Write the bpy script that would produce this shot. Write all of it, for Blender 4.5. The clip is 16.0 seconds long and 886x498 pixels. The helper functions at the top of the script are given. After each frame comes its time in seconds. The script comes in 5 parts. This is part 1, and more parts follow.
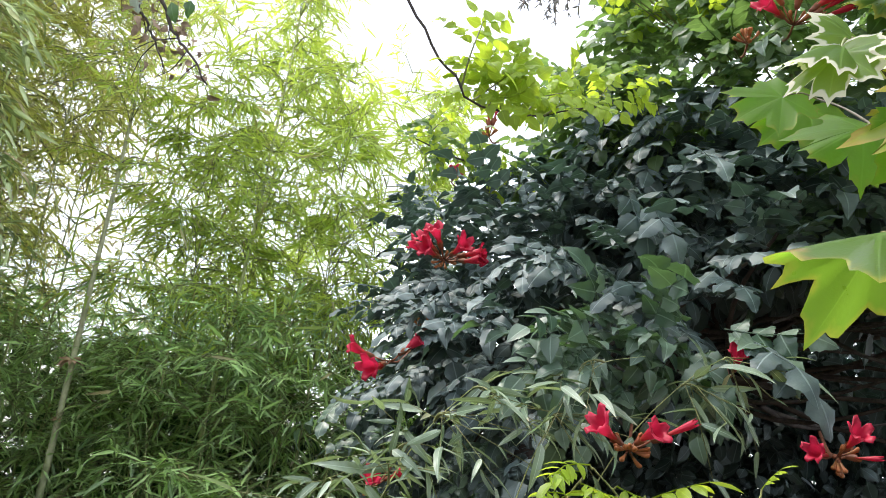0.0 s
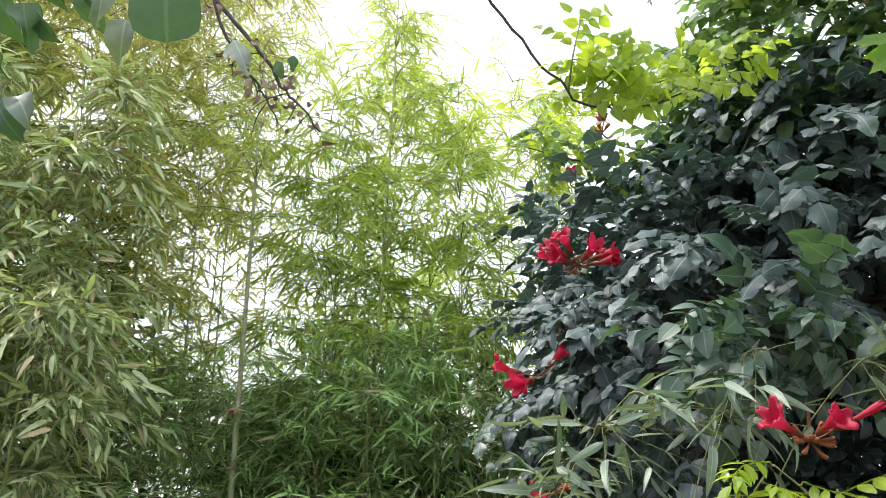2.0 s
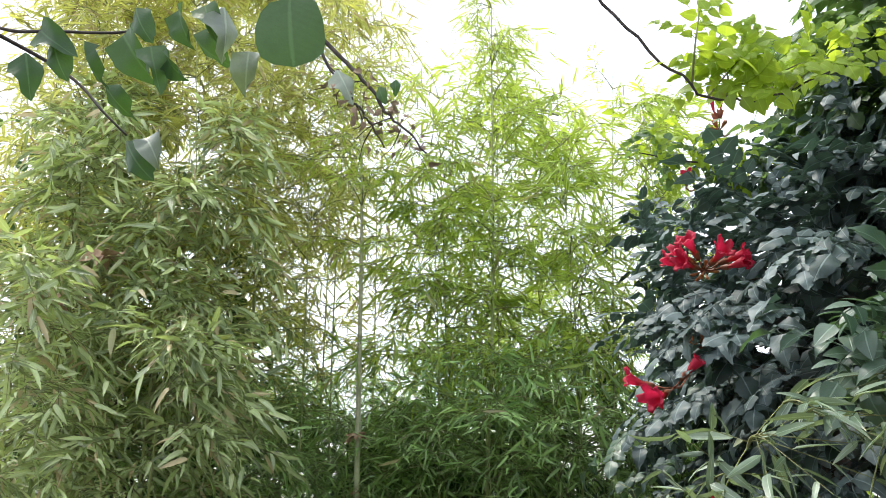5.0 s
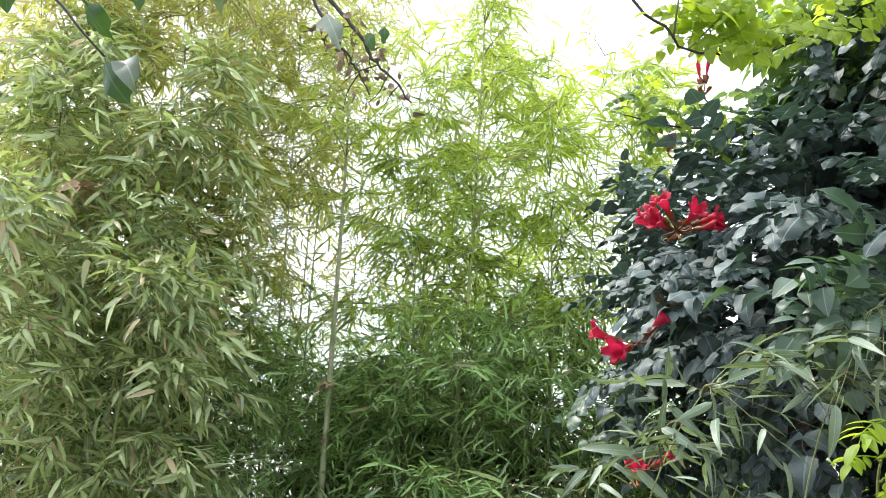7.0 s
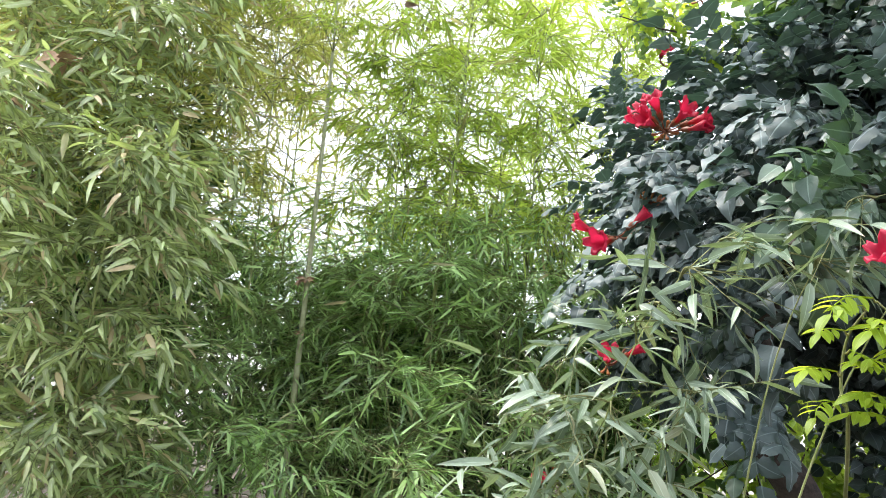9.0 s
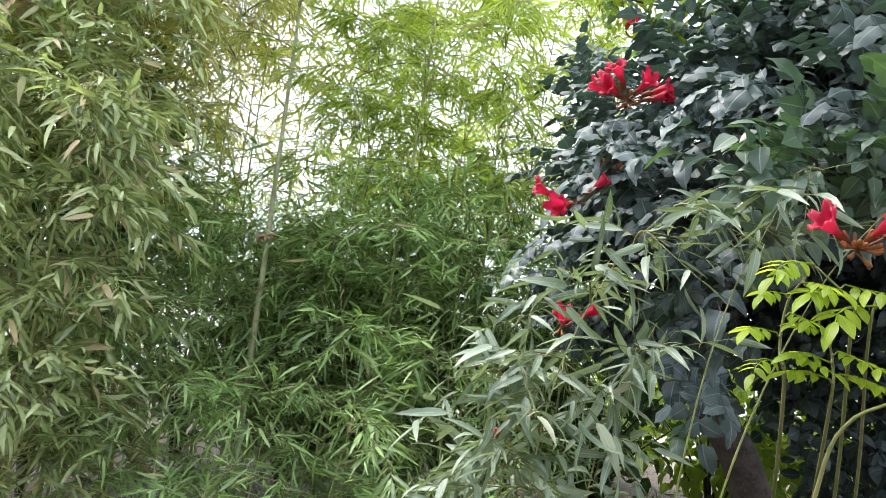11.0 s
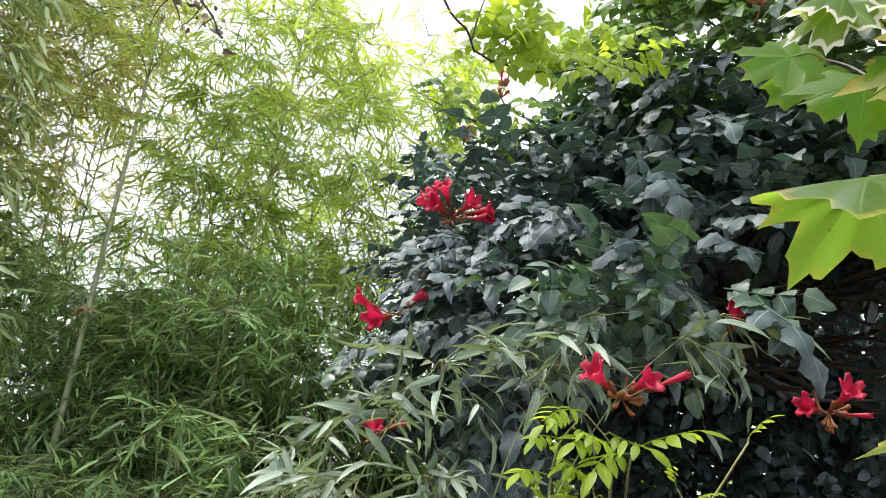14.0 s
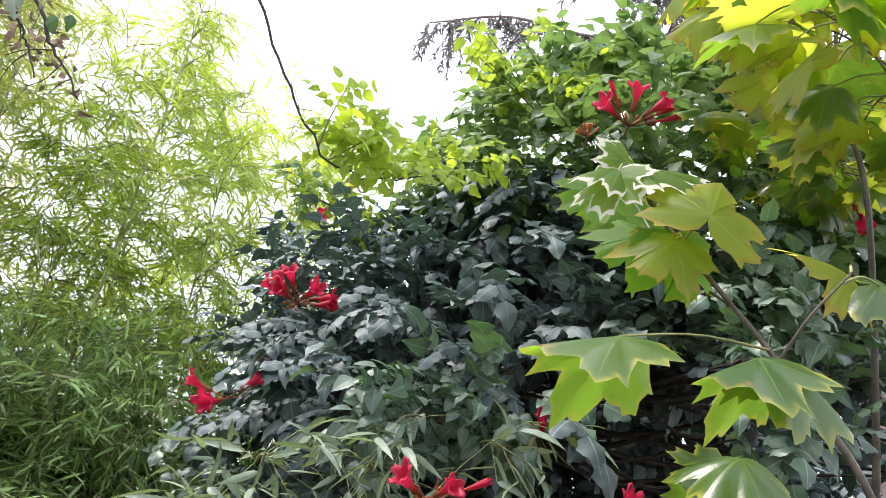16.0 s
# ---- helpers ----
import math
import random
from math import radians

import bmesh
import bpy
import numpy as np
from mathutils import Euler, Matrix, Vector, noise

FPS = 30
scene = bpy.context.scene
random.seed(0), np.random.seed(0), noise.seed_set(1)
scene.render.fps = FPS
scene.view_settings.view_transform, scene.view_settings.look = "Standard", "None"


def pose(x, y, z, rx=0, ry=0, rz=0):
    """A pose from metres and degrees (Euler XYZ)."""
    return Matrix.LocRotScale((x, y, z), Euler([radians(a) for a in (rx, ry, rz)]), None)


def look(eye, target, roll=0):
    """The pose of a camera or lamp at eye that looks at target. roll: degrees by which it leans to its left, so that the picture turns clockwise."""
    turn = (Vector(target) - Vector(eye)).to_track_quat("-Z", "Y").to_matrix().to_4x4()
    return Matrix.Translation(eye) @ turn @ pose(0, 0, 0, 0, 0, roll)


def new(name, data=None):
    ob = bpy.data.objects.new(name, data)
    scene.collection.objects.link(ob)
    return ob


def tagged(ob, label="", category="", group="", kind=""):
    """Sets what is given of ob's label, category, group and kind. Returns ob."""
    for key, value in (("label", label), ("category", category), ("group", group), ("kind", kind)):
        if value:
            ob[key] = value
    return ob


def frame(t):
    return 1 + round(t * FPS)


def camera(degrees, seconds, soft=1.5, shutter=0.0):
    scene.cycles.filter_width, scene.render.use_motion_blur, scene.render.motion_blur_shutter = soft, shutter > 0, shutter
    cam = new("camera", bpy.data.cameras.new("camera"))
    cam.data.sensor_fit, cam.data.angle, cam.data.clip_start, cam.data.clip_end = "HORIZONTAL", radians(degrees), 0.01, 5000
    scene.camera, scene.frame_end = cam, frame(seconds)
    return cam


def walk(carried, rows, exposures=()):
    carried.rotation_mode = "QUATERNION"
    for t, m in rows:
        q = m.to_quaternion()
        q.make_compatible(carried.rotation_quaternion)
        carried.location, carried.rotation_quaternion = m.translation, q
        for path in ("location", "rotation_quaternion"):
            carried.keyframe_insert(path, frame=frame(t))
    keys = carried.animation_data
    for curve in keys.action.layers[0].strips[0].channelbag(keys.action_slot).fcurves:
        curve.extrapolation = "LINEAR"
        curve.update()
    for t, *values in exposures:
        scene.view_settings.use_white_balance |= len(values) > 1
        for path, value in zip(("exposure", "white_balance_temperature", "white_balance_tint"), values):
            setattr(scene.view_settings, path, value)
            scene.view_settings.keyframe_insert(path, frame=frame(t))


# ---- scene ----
import itertools

cam = camera(60.4, 16.0, soft=0.65)
PATH = [
    (0, (0.027, 0.002, 1.612), (-0.068, 1.956, 2.029), 9.0),
    (0.5, (0.028, -0.015, 1.626), (-0.132, 1.931, 2.059), 7.3),
    (1, (0.02, -0.024, 1.635), (-0.216, 1.916, 2.057), 5.6),
    (1.5, (0.019, -0.007, 1.633), (-0.315, 1.919, 2.054), 4.2),
    (2, (0.01, 0.006, 1.634), (-0.408, 1.919, 2.042), 2.1),
    (2.5, (-0.01, 0.028, 1.633), (-0.461, 1.933, 2.04), 1.5),
    (3, (-0.041, 0.037, 1.63), (-0.547, 1.928, 2.039), 0.9),
    (3.5, (-0.053, 0.042, 1.631), (-0.614, 1.919, 2.039), 0.4),
    (4, (-0.054, 0.041, 1.634), (-0.696, 1.89, 2.043), -0.0),
    (4.2, (-0.063, 0.041, 1.619), (-0.72, 1.883, 2.037), -0.1),
    (6.3, (-0.043, 0.012, 1.637), (-0.68, 1.843, 2.129), 1.3),
    (6.5, (-0.035, 0.027, 1.616), (-0.667, 1.866, 2.082), 1.8),
    (7, (-0.027, 0.051, 1.556), (-0.657, 1.91, 1.937), 3.4),
    (7.5, (-0.035, 0.039, 1.506), (-0.648, 1.92, 1.796), 5.0),
    (8, (-0.055, 0.031, 1.485), (-0.637, 1.932, 1.698), 6.1),
    (8.5, (-0.047, 0.049, 1.459), (-0.622, 1.953, 1.667), 6.3),
    (9, (-0.048, 0.055, 1.441), (-0.611, 1.964, 1.634), 6.1),
    (9.5, (-0.034, 0.065, 1.404), (-0.584, 1.981, 1.575), 6.2),
    (9.7, (-0.033, 0.064, 1.399), (-0.576, 1.983, 1.552), 6.3),
    (11.8, (-0.047, 0.005, 1.469), (-0.419, 1.966, 1.59), 8.6),
    (12, (-0.035, 0.002, 1.494), (-0.387, 1.964, 1.656), 8.8),
    (12.5, (0.0, -0.004, 1.528), (-0.296, 1.958, 1.78), 9.2),
    (13, (0.022, -0.005, 1.546), (-0.216, 1.958, 1.844), 9.9),
    (13.5, (0.04, -0.018, 1.559), (-0.147, 1.948, 1.877), 10.1),
    (14, (0.06, -0.017, 1.564), (-0.062, 1.95, 1.903), 10.8),
    (14.5, (0.091, -0.052, 1.593), (0.064, 1.912, 1.97), 11.4),
    (15, (0.091, -0.055, 1.585), (0.178, 1.891, 2.038), 12.8),
    (15.5, (0.12, -0.108, 1.631), (0.275, 1.82, 2.143), 13.1),
    (16, (0.128, -0.135, 1.661), (0.301, 1.779, 2.213), 13.1),
]
EXPOSURES = [(0, 0.89, 6350, 14), (2, 0.79, 6350, 15), (3, 0.69, 6350, 14), (4, 0.67, 6350, 13), (6.5, 0.89, 6350, 12), (7.5, 1.06, 6350, 12), (9.5, 1.32, 6350, 16), (12, 1.01, 6350, 17), (13, 0.96, 6350, 17), (15, 0.87, 6350, 18), (16, 0.95, 6350, 19)]
walk(cam, [(t, look(eye, target, roll)) for t, eye, target, roll in PATH], EXPOSURES)

# ---- light: a bright white overcast sky, with a veiled sun high on one side ----
SUN_ELEVATION, SUN_AZIMUTH = radians(62), radians(-78)      # azimuth from +y towards +x
world = bpy.data.worlds.new("overcast_sky")
scene.world = world
world.use_nodes = True
wn, wl = world.node_tree.nodes, world.node_tree.links
wn.clear()
sky = wn.new("ShaderNodeTexSky")
sky.sky_type, sky.sun_disc = "NISHITA", False
sky.sun_elevation, sky.sun_rotation = SUN_ELEVATION, SUN_AZIMUTH
sky.air_density, sky.dust_density, sky.ozone_density = 1.0, 3.0, 1.0
grey = wn.new("ShaderNodeHueSaturation")
grey.inputs["Saturation"].default_value = 0.22
cloud = wn.new("ShaderNodeMix")
cloud.data_type = "RGBA"
cloud.inputs["Factor"].default_value = 0.55
cloud.inputs["B"].default_value = (10.4, 11.2, 12.4, 1)
background = wn.new("ShaderNodeBackground")
background.inputs["Strength"].default_value = 0.15
out = wn.new("ShaderNodeOutputWorld")
wl.new(sky.outputs["Color"], grey.inputs["Color"])
wl.new(grey.outputs["Color"], cloud.inputs["A"])
wl.new(cloud.outputs["Result"], background.inputs["Color"])
wl.new(background.outputs["Background"], out.inputs["Surface"])

sun = new("sun", bpy.data.lights.new("sun", "SUN"))
sun.data.energy, sun.data.angle, sun.data.color = 2.2, radians(12), (1.0, 0.94, 0.80)
sun.matrix_world = look((math.sin(SUN_AZIMUTH) * 20 * math.cos(SUN_ELEVATION), math.cos(SUN_AZIMUTH) * 20 * math.cos(SUN_ELEVATION),
                         20 * math.sin(SUN_ELEVATION)), (0, 0, 0))

# ---- materials ----


class Nodes:
    """A material's node tree, with short ways to add and join nodes."""

    def __init__(self, name):
        self.material = bpy.data.materials.new(name)
        self.material.use_nodes = True
        self.nodes, self.links = self.material.node_tree.nodes, self.material.node_tree.links
        self.nodes.clear()

    def add(self, kind, **inputs):
        node = self.nodes.new(kind)
        for key, value in inputs.items():
            self.put(node, key.replace("_", " "), value)
        return node

    def put(self, node, key, value):
        socket = node.inputs[key]
        if isinstance(value, bpy.types.NodeSocket):
            self.links.new(value, socket)
        else:
            socket.default_value = (*value, 1) if isinstance(value, tuple) and len(value) == 3 else value

    def math(self, operation, a, b=0.0, clamp=False):
        node = self.nodes.new("ShaderNodeMath")
        node.operation, node.use_clamp = operation, clamp
        for i, value in enumerate((a, b)):
            if isinstance(value, bpy.types.NodeSocket):
                self.links.new(value, node.inputs[i])
            else:
                node.inputs[i].default_value = value
        return node.outputs[0]

    def mix(self, factor, a, b, blend="MIX"):
        node = self.nodes.new("ShaderNodeMix")
        node.data_type, node.blend_type = "RGBA", blend
        for key, value in (("Factor", factor), ("A", a), ("B", b)):
            socket = [s for s in node.inputs if s.name == key and s.type == ("VALUE" if key == "Factor" else "RGBA")][0]
            if isinstance(value, bpy.types.NodeSocket):
                self.links.new(value, socket)
            else:
                socket.default_value = value if key == "Factor" else (*value[:3], 1)
        return [s for s in node.outputs if s.type == "RGBA"][0]

    def noise(self, scale, detail=3.0, rough=0.6):
        node = self.nodes.new("ShaderNodeTexNoise")
        self.links.new(self.place(), node.inputs["Vector"])
        node.inputs["Scale"].default_value, node.inputs["Detail"].default_value, node.inputs["Roughness"].default_value = scale, detail, rough
        return node.outputs["Fac"]

    def place(self):
        return self.nodes.new("ShaderNodeNewGeometry").outputs["Position"]

    def chance(self):
        """A value of its own for each object and each loose piece."""
        a = self.nodes.new("ShaderNodeObjectInfo").outputs["Random"]
        b = self.nodes.new("ShaderNodeNewGeometry").outputs["Random Per Island"]
        return self.math("FRACT", self.math("ADD", a, b))

    def ramp(self, value, lo, hi):
        node = self.nodes.new("ShaderNodeMapRange")
        node.interpolation_type = "SMOOTHSTEP"
        self.links.new(value, node.inputs["Value"])
        node.inputs["From Min"].default_value, node.inputs["From Max"].default_value = lo, hi
        return node.outputs["Result"]

    def bump(self, height, strength, distance=0.002):
        node = self.nodes.new("ShaderNodeBump")
        node.inputs["Strength"].default_value, node.inputs["Distance"].default_value = strength, distance
        self.links.new(height, node.inputs["Height"])
        return node.outputs["Normal"]

    def finish(self, shader):
        self.links.new(shader, self.nodes.new("ShaderNodeOutputMaterial").inputs["Surface"])
        return self.material


def leaf_material(name, dark, light, glow, through_part, rough=0.45, ribs=0.0, dry=None, dry_part=0.0, margin=None, gloss=0.5, veins=0.10):
    """A leaf: two colours between which leaves differ, light that passes through it, a midrib, side veins, blotches."""
    n = Nodes(name)
    uv = n.nodes.new("ShaderNodeUVMap")
    split = n.nodes.new("ShaderNodeSeparateXYZ")
    n.links.new(uv.outputs["UV"], split.inputs["Vector"])
    across, along = n.math("ABSOLUTE", split.outputs["X"]), split.outputs["Y"]
    chance = n.chance()
    colour = n.mix(chance, dark, light)
    glowing = n.mix(chance, glow, [min(1, c * 1.35) for c in glow])
    blotch = n.noise(38.0, 4.0)
    shade = n.math("ADD", n.math("MULTIPLY", blotch, 0.7), 0.65)
    tone = n.nodes.new("ShaderNodeCombineColor")
    for i in range(3):
        n.links.new(shade, tone.inputs[i])
    colour = n.mix(1.0, colour, tone.outputs["Color"], "MULTIPLY")
    rib = n.math("SUBTRACT", 1.0, n.ramp(across, 0.02, 0.10))
    colour = n.mix(n.math("MULTIPLY", rib, 0.45), colour, [min(1, c * 2.2 + 0.02) for c in light])
    if dry:
        other = n.math("FRACT", n.math("MULTIPLY", chance, 17.31))
        old = n.math("MULTIPLY", n.ramp(other, 1 - dry_part - 0.03, 1 - dry_part + 0.03), 1.0)
        tip = n.math("MULTIPLY", n.ramp(along, 0.8, 1.0), n.ramp(blotch, 0.5, 0.62))
        mask = n.math("MAXIMUM", old, n.math("MULTIPLY", tip, 0.8))
        colour = n.mix(mask, colour, dry)
        glowing = n.mix(mask, glowing, dry)
    if margin:
        edge = n.ramp(n.math("ADD", along, n.math("MULTIPLY", n.math("SUBTRACT", n.noise(26.0, 3.0), 0.5), 0.5)), margin[0], margin[1])
        colour = n.mix(edge, colour, margin[2])
        glowing = n.mix(edge, glowing, margin[2])
        scorch = n.math("MULTIPLY", n.ramp(n.noise(16.0, 2.0), 0.62, 0.7), n.ramp(along, 0.75, 0.95))
        colour = n.mix(scorch, colour, (0.30, 0.16, 0.07))
    wave = n.math("SINE", n.math("MULTIPLY", n.math("SUBTRACT", along, n.math("MULTIPLY", across, 0.35)), 55.0)) if not ribs else \
        n.math("SINE", n.math("MULTIPLY", across, ribs))
    height = n.math("ADD", n.math("MULTIPLY", wave, veins), n.math("ADD", n.noise(160.0, 2.0), n.math("MULTIPLY", rib, -0.8)))
    normal = n.bump(height, 0.28, 0.0015)
    skin = n.add("ShaderNodeBsdfPrincipled", Base_Color=colour, Roughness=n.math("ADD", n.math("MULTIPLY", blotch, 0.25), rough - 0.12), Normal=normal)
    skin.inputs["Specular IOR Level"].default_value = gloss
    passing = n.add("ShaderNodeBsdfTranslucent", Color=glowing, Normal=normal)
    both = n.nodes.new("ShaderNodeMixShader")
    both.inputs[0].default_value = through_part
    n.links.new(skin.outputs[0], both.inputs[1])
    n.links.new(passing.outputs[0], both.inputs[2])
    return n.finish(both.outputs[0])


def stem_material(name, a, b, rough, scale, bumps=0.4, stretch=1.0):
    """Bark and stalks: streaks and patches in two colours, with fine relief."""
    n = Nodes(name)
    coarse, fine = n.noise(scale, 4.0), n.noise(scale * 7, 3.0)
    both = n.math("ADD", n.math("MULTIPLY", coarse, 0.65), n.math("MULTIPLY", fine, 0.35))
    colour = n.mix(n.ramp(both, 0.36, 0.64), a, b)
    skin = n.add("ShaderNodeBsdfPrincipled", Base_Color=colour, Roughness=rough, Normal=n.bump(both, bumps, 0.004))
    return n.finish(skin.outputs[0])


def petal_material(name, a, b, glow, through_part):
    n = Nodes(name)
    uv = n.nodes.new("ShaderNodeUVMap")
    split = n.nodes.new("ShaderNodeSeparateXYZ")
    n.links.new(uv.outputs["UV"], split.inputs["Vector"])
    veins = n.math("SINE", n.math("MULTIPLY", split.outputs["X"], 60.0))
    colour = n.mix(n.ramp(split.outputs["Y"], 0.1, 0.7), a, b)
    colour = n.mix(n.math("MULTIPLY", n.ramp(n.noise(60.0), 0.35, 0.75), 0.35), colour, [c * 0.45 for c in b])
    skin = n.add("ShaderNodeBsdfPrincipled", Base_Color=colour, Roughness=0.5, Normal=n.bump(n.math("ADD", n.noise(120.0), n.math("MULTIPLY", veins, 0.2)), 0.3))
    passing = n.add("ShaderNodeBsdfTranslucent", Color=glow)
    both = n.nodes.new("ShaderNodeMixShader")
    both.inputs[0].default_value = through_part
    n.links.new(skin.outputs[0], both.inputs[1])
    n.links.new(passing.outputs[0], both.inputs[2])
    return n.finish(both.outputs[0])


BAMBOO_LEAF = leaf_material("bamboo_leaf", (0.045, 0.082, 0.018), (0.53, 0.56, 0.20), (0.76, 0.80, 0.15), 0.38, 0.38, 90.0, (0.50, 0.42, 0.20), 0.12, gloss=0.75)
BAMBOO_GREEN = leaf_material("bamboo_leaf_green", (0.028, 0.074, 0.016), (0.36, 0.50, 0.12), (0.64, 0.84, 0.10), 0.46, 0.38, 90.0, (0.44, 0.40, 0.18), 0.04, gloss=0.75)
BAMBOO_LOW = leaf_material("bamboo_leaf_low", (0.022, 0.070, 0.022), (0.42, 0.64, 0.24), (0.46, 0.70, 0.17), 0.30, 0.34, 90.0, (0.42, 0.35, 0.18), 0.02, gloss=0.7)
BAMBOO_BROAD = leaf_material("bamboo_leaf_broad", (0.085, 0.14, 0.090), (0.29, 0.37, 0.27), (0.36, 0.50, 0.17), 0.20, 0.36, 90.0, (0.44, 0.38, 0.22), 0.008, gloss=0.8)
BAMBOO_OLIVE = leaf_material("bamboo_leaf_olive", (0.07, 0.115, 0.040), (0.62, 0.72, 0.36), (0.56, 0.70, 0.18), 0.26, 0.36, 90.0, (0.56, 0.46, 0.25), 0.09, gloss=0.85)
VINE_LEAF = leaf_material("vine_leaf_dark", (0.030, 0.057, 0.056), (0.136, 0.184, 0.185), (0.08, 0.16, 0.09), 0.13, 0.52, gloss=0.55)
VINE_GREEN = leaf_material("vine_leaf_green", (0.044, 0.092, 0.062), (0.150, 0.215, 0.160), (0.14, 0.28, 0.07), 0.20, 0.42, gloss=0.7)
VINE_YOUNG = leaf_material("vine_leaf_young", (0.040, 0.085, 0.035), (0.105, 0.165, 0.065), (0.24, 0.40, 0.09), 0.32, 0.45)
LIME_LEAF = leaf_material("leaf_lime", (0.17, 0.27, 0.02), (0.26, 0.37, 0.03), (0.52, 0.66, 0.05), 0.50, 0.45)
# paler copy of the tree leaf, sky light put into its colour
TREE_LIT = leaf_material("tree_leaf_lit", (0.12, 0.16, 0.11), (0.20, 0.24, 0.17), (0.20, 0.30, 0.08), 0.2, 0.35, gloss=0.9)
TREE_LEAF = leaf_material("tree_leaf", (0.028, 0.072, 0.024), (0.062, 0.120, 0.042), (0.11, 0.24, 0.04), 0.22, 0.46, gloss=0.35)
MAPLE_LEAF = leaf_material("maple_leaf_variegated", (0.035, 0.085, 0.020), (0.075, 0.135, 0.030), (0.24, 0.44, 0.03), 0.44, 0.32, veins=0.03,
                           margin=(0.84, 1.08, (0.40, 0.40, 0.05)), gloss=0.9)
MAPLE_CREAM = leaf_material("maple_leaf_cream_edged", (0.065, 0.13, 0.03), (0.11, 0.18, 0.04), (0.42, 0.60, 0.05), 0.54, 0.45, veins=0.03,
                            margin=(0.84, 0.90, (0.80, 0.78, 0.60)), gloss=0.25)
# brighter maple leaf copy, the glow of light through it put into its colour
MAPLE_GLOWING = leaf_material("maple_leaf_glowing", (0.05, 0.12, 0.02), (0.09, 0.17, 0.03), (0.30, 0.60, 0.03), 0.60, 0.48, veins=0.03,
                            margin=(0.90, 1.10, (0.36, 0.42, 0.05)), gloss=0.25)
# copy of the maple leaf with backlight put into its colour; browned margin
MAPLE_BACKLIT = leaf_material("maple_leaf_backlit", (0.08, 0.13, 0.022), (0.16, 0.21, 0.035), (0.66, 0.76, 0.06), 0.66, 0.45, veins=0.03,
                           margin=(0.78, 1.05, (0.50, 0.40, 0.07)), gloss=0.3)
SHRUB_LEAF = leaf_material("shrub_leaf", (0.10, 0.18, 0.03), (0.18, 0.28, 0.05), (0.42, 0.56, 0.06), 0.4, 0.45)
NEEDLES = leaf_material("conifer_needles", (0.10, 0.10, 0.095), (0.17, 0.16, 0.155), (0.12, 0.12, 0.08), 0.2, 0.6)
CULM = stem_material("bamboo_culm", (0.27, 0.32, 0.10), (0.42, 0.45, 0.20), 0.38, 9.0, 0.2)
CULM_OLD = stem_material("bamboo_culm_grey", (0.34, 0.36, 0.20), (0.50, 0.50, 0.32), 0.5, 9.0, 0.25)
SHEATH = stem_material("dry_sheath", (0.34, 0.21, 0.13), (0.52, 0.37, 0.24), 0.8, 30.0)
TWIG = stem_material("green_twig", (0.13, 0.16, 0.05), (0.22, 0.22, 0.09), 0.55, 20.0)
BARK = stem_material("bark", (0.032, 0.026, 0.022), (0.085, 0.066, 0.055), 0.85, 14.0, 0.8)
BARK_GREY = stem_material("bark_grey_brown", (0.17, 0.125, 0.105), (0.30, 0.23, 0.20), 0.8, 16.0, 0.6)
MAPLE_STEM = stem_material("maple_stem", (0.07, 0.060, 0.045), (0.15, 0.125, 0.09), 0.6, 25.0, 0.3)
PETIOLE = stem_material("petiole", (0.20, 0.24, 0.07), (0.32, 0.30, 0.12), 0.5, 25.0, 0.1)
DEAD = stem_material("dead_foliage", (0.20, 0.14, 0.09), (0.36, 0.27, 0.18), 0.9, 25.0, 0.5)
PETAL = petal_material("trumpet_petal", (0.45, 0.06, 0.03), (0.52, 0.012, 0.055), (0.85, 0.03, 0.11), 0.3)
BUD = petal_material("trumpet_bud", (0.34, 0.16, 0.06), (0.46, 0.17, 0.06), (0.6, 0.22, 0.08), 0.25)
CALYX = petal_material("trumpet_calyx", (0.19, 0.065, 0.035), (0.27, 0.09, 0.045), (0.4, 0.12, 0.05), 0.15)


def ground_material():
    n = Nodes("soil_and_pale_gravel")
    where = n.nodes.new("ShaderNodeSeparateXYZ")
    n.links.new(n.place(), where.inputs["Vector"])
    patch, fine = n.noise(0.7, 4.0), n.noise(45.0, 5.0, 0.7)
    soil = n.mix(n.ramp(fine, 0.35, 0.68), (0.035, 0.028, 0.02), (0.13, 0.10, 0.065))
    gravel = n.mix(n.ramp(fine, 0.3, 0.7), (0.26, 0.25, 0.23), (0.46, 0.44, 0.41))
    edge = n.ramp(n.math("ADD", where.outputs["Y"], n.math("MULTIPLY", patch, 2.0)), 9.0, 10.5)
    colour = n.mix(edge, soil, gravel)
    skin = n.add("ShaderNodeBsdfPrincipled", Base_Color=colour, Roughness=0.92, Normal=n.bump(n.math("ADD", fine, n.noise(9.0)), 0.8, 0.02))
    return n.finish(skin.outputs[0])


GROUND = ground_material()
# for the added walls: dark, to throw little light back onto the plants
WALL = stem_material("blocker_dark", (0.09, 0.085, 0.07), (0.16, 0.15, 0.13), 0.9, 2.5, 0.5)

# ---- mesh tools ----
rng = np.random.RandomState(11)
UP = np.array((0.0, 0.0, 1.0))


def unit(v):
    v = np.asarray(v, float)
    return v / (np.linalg.norm(v, axis=-1, keepdims=True) + 1e-9)


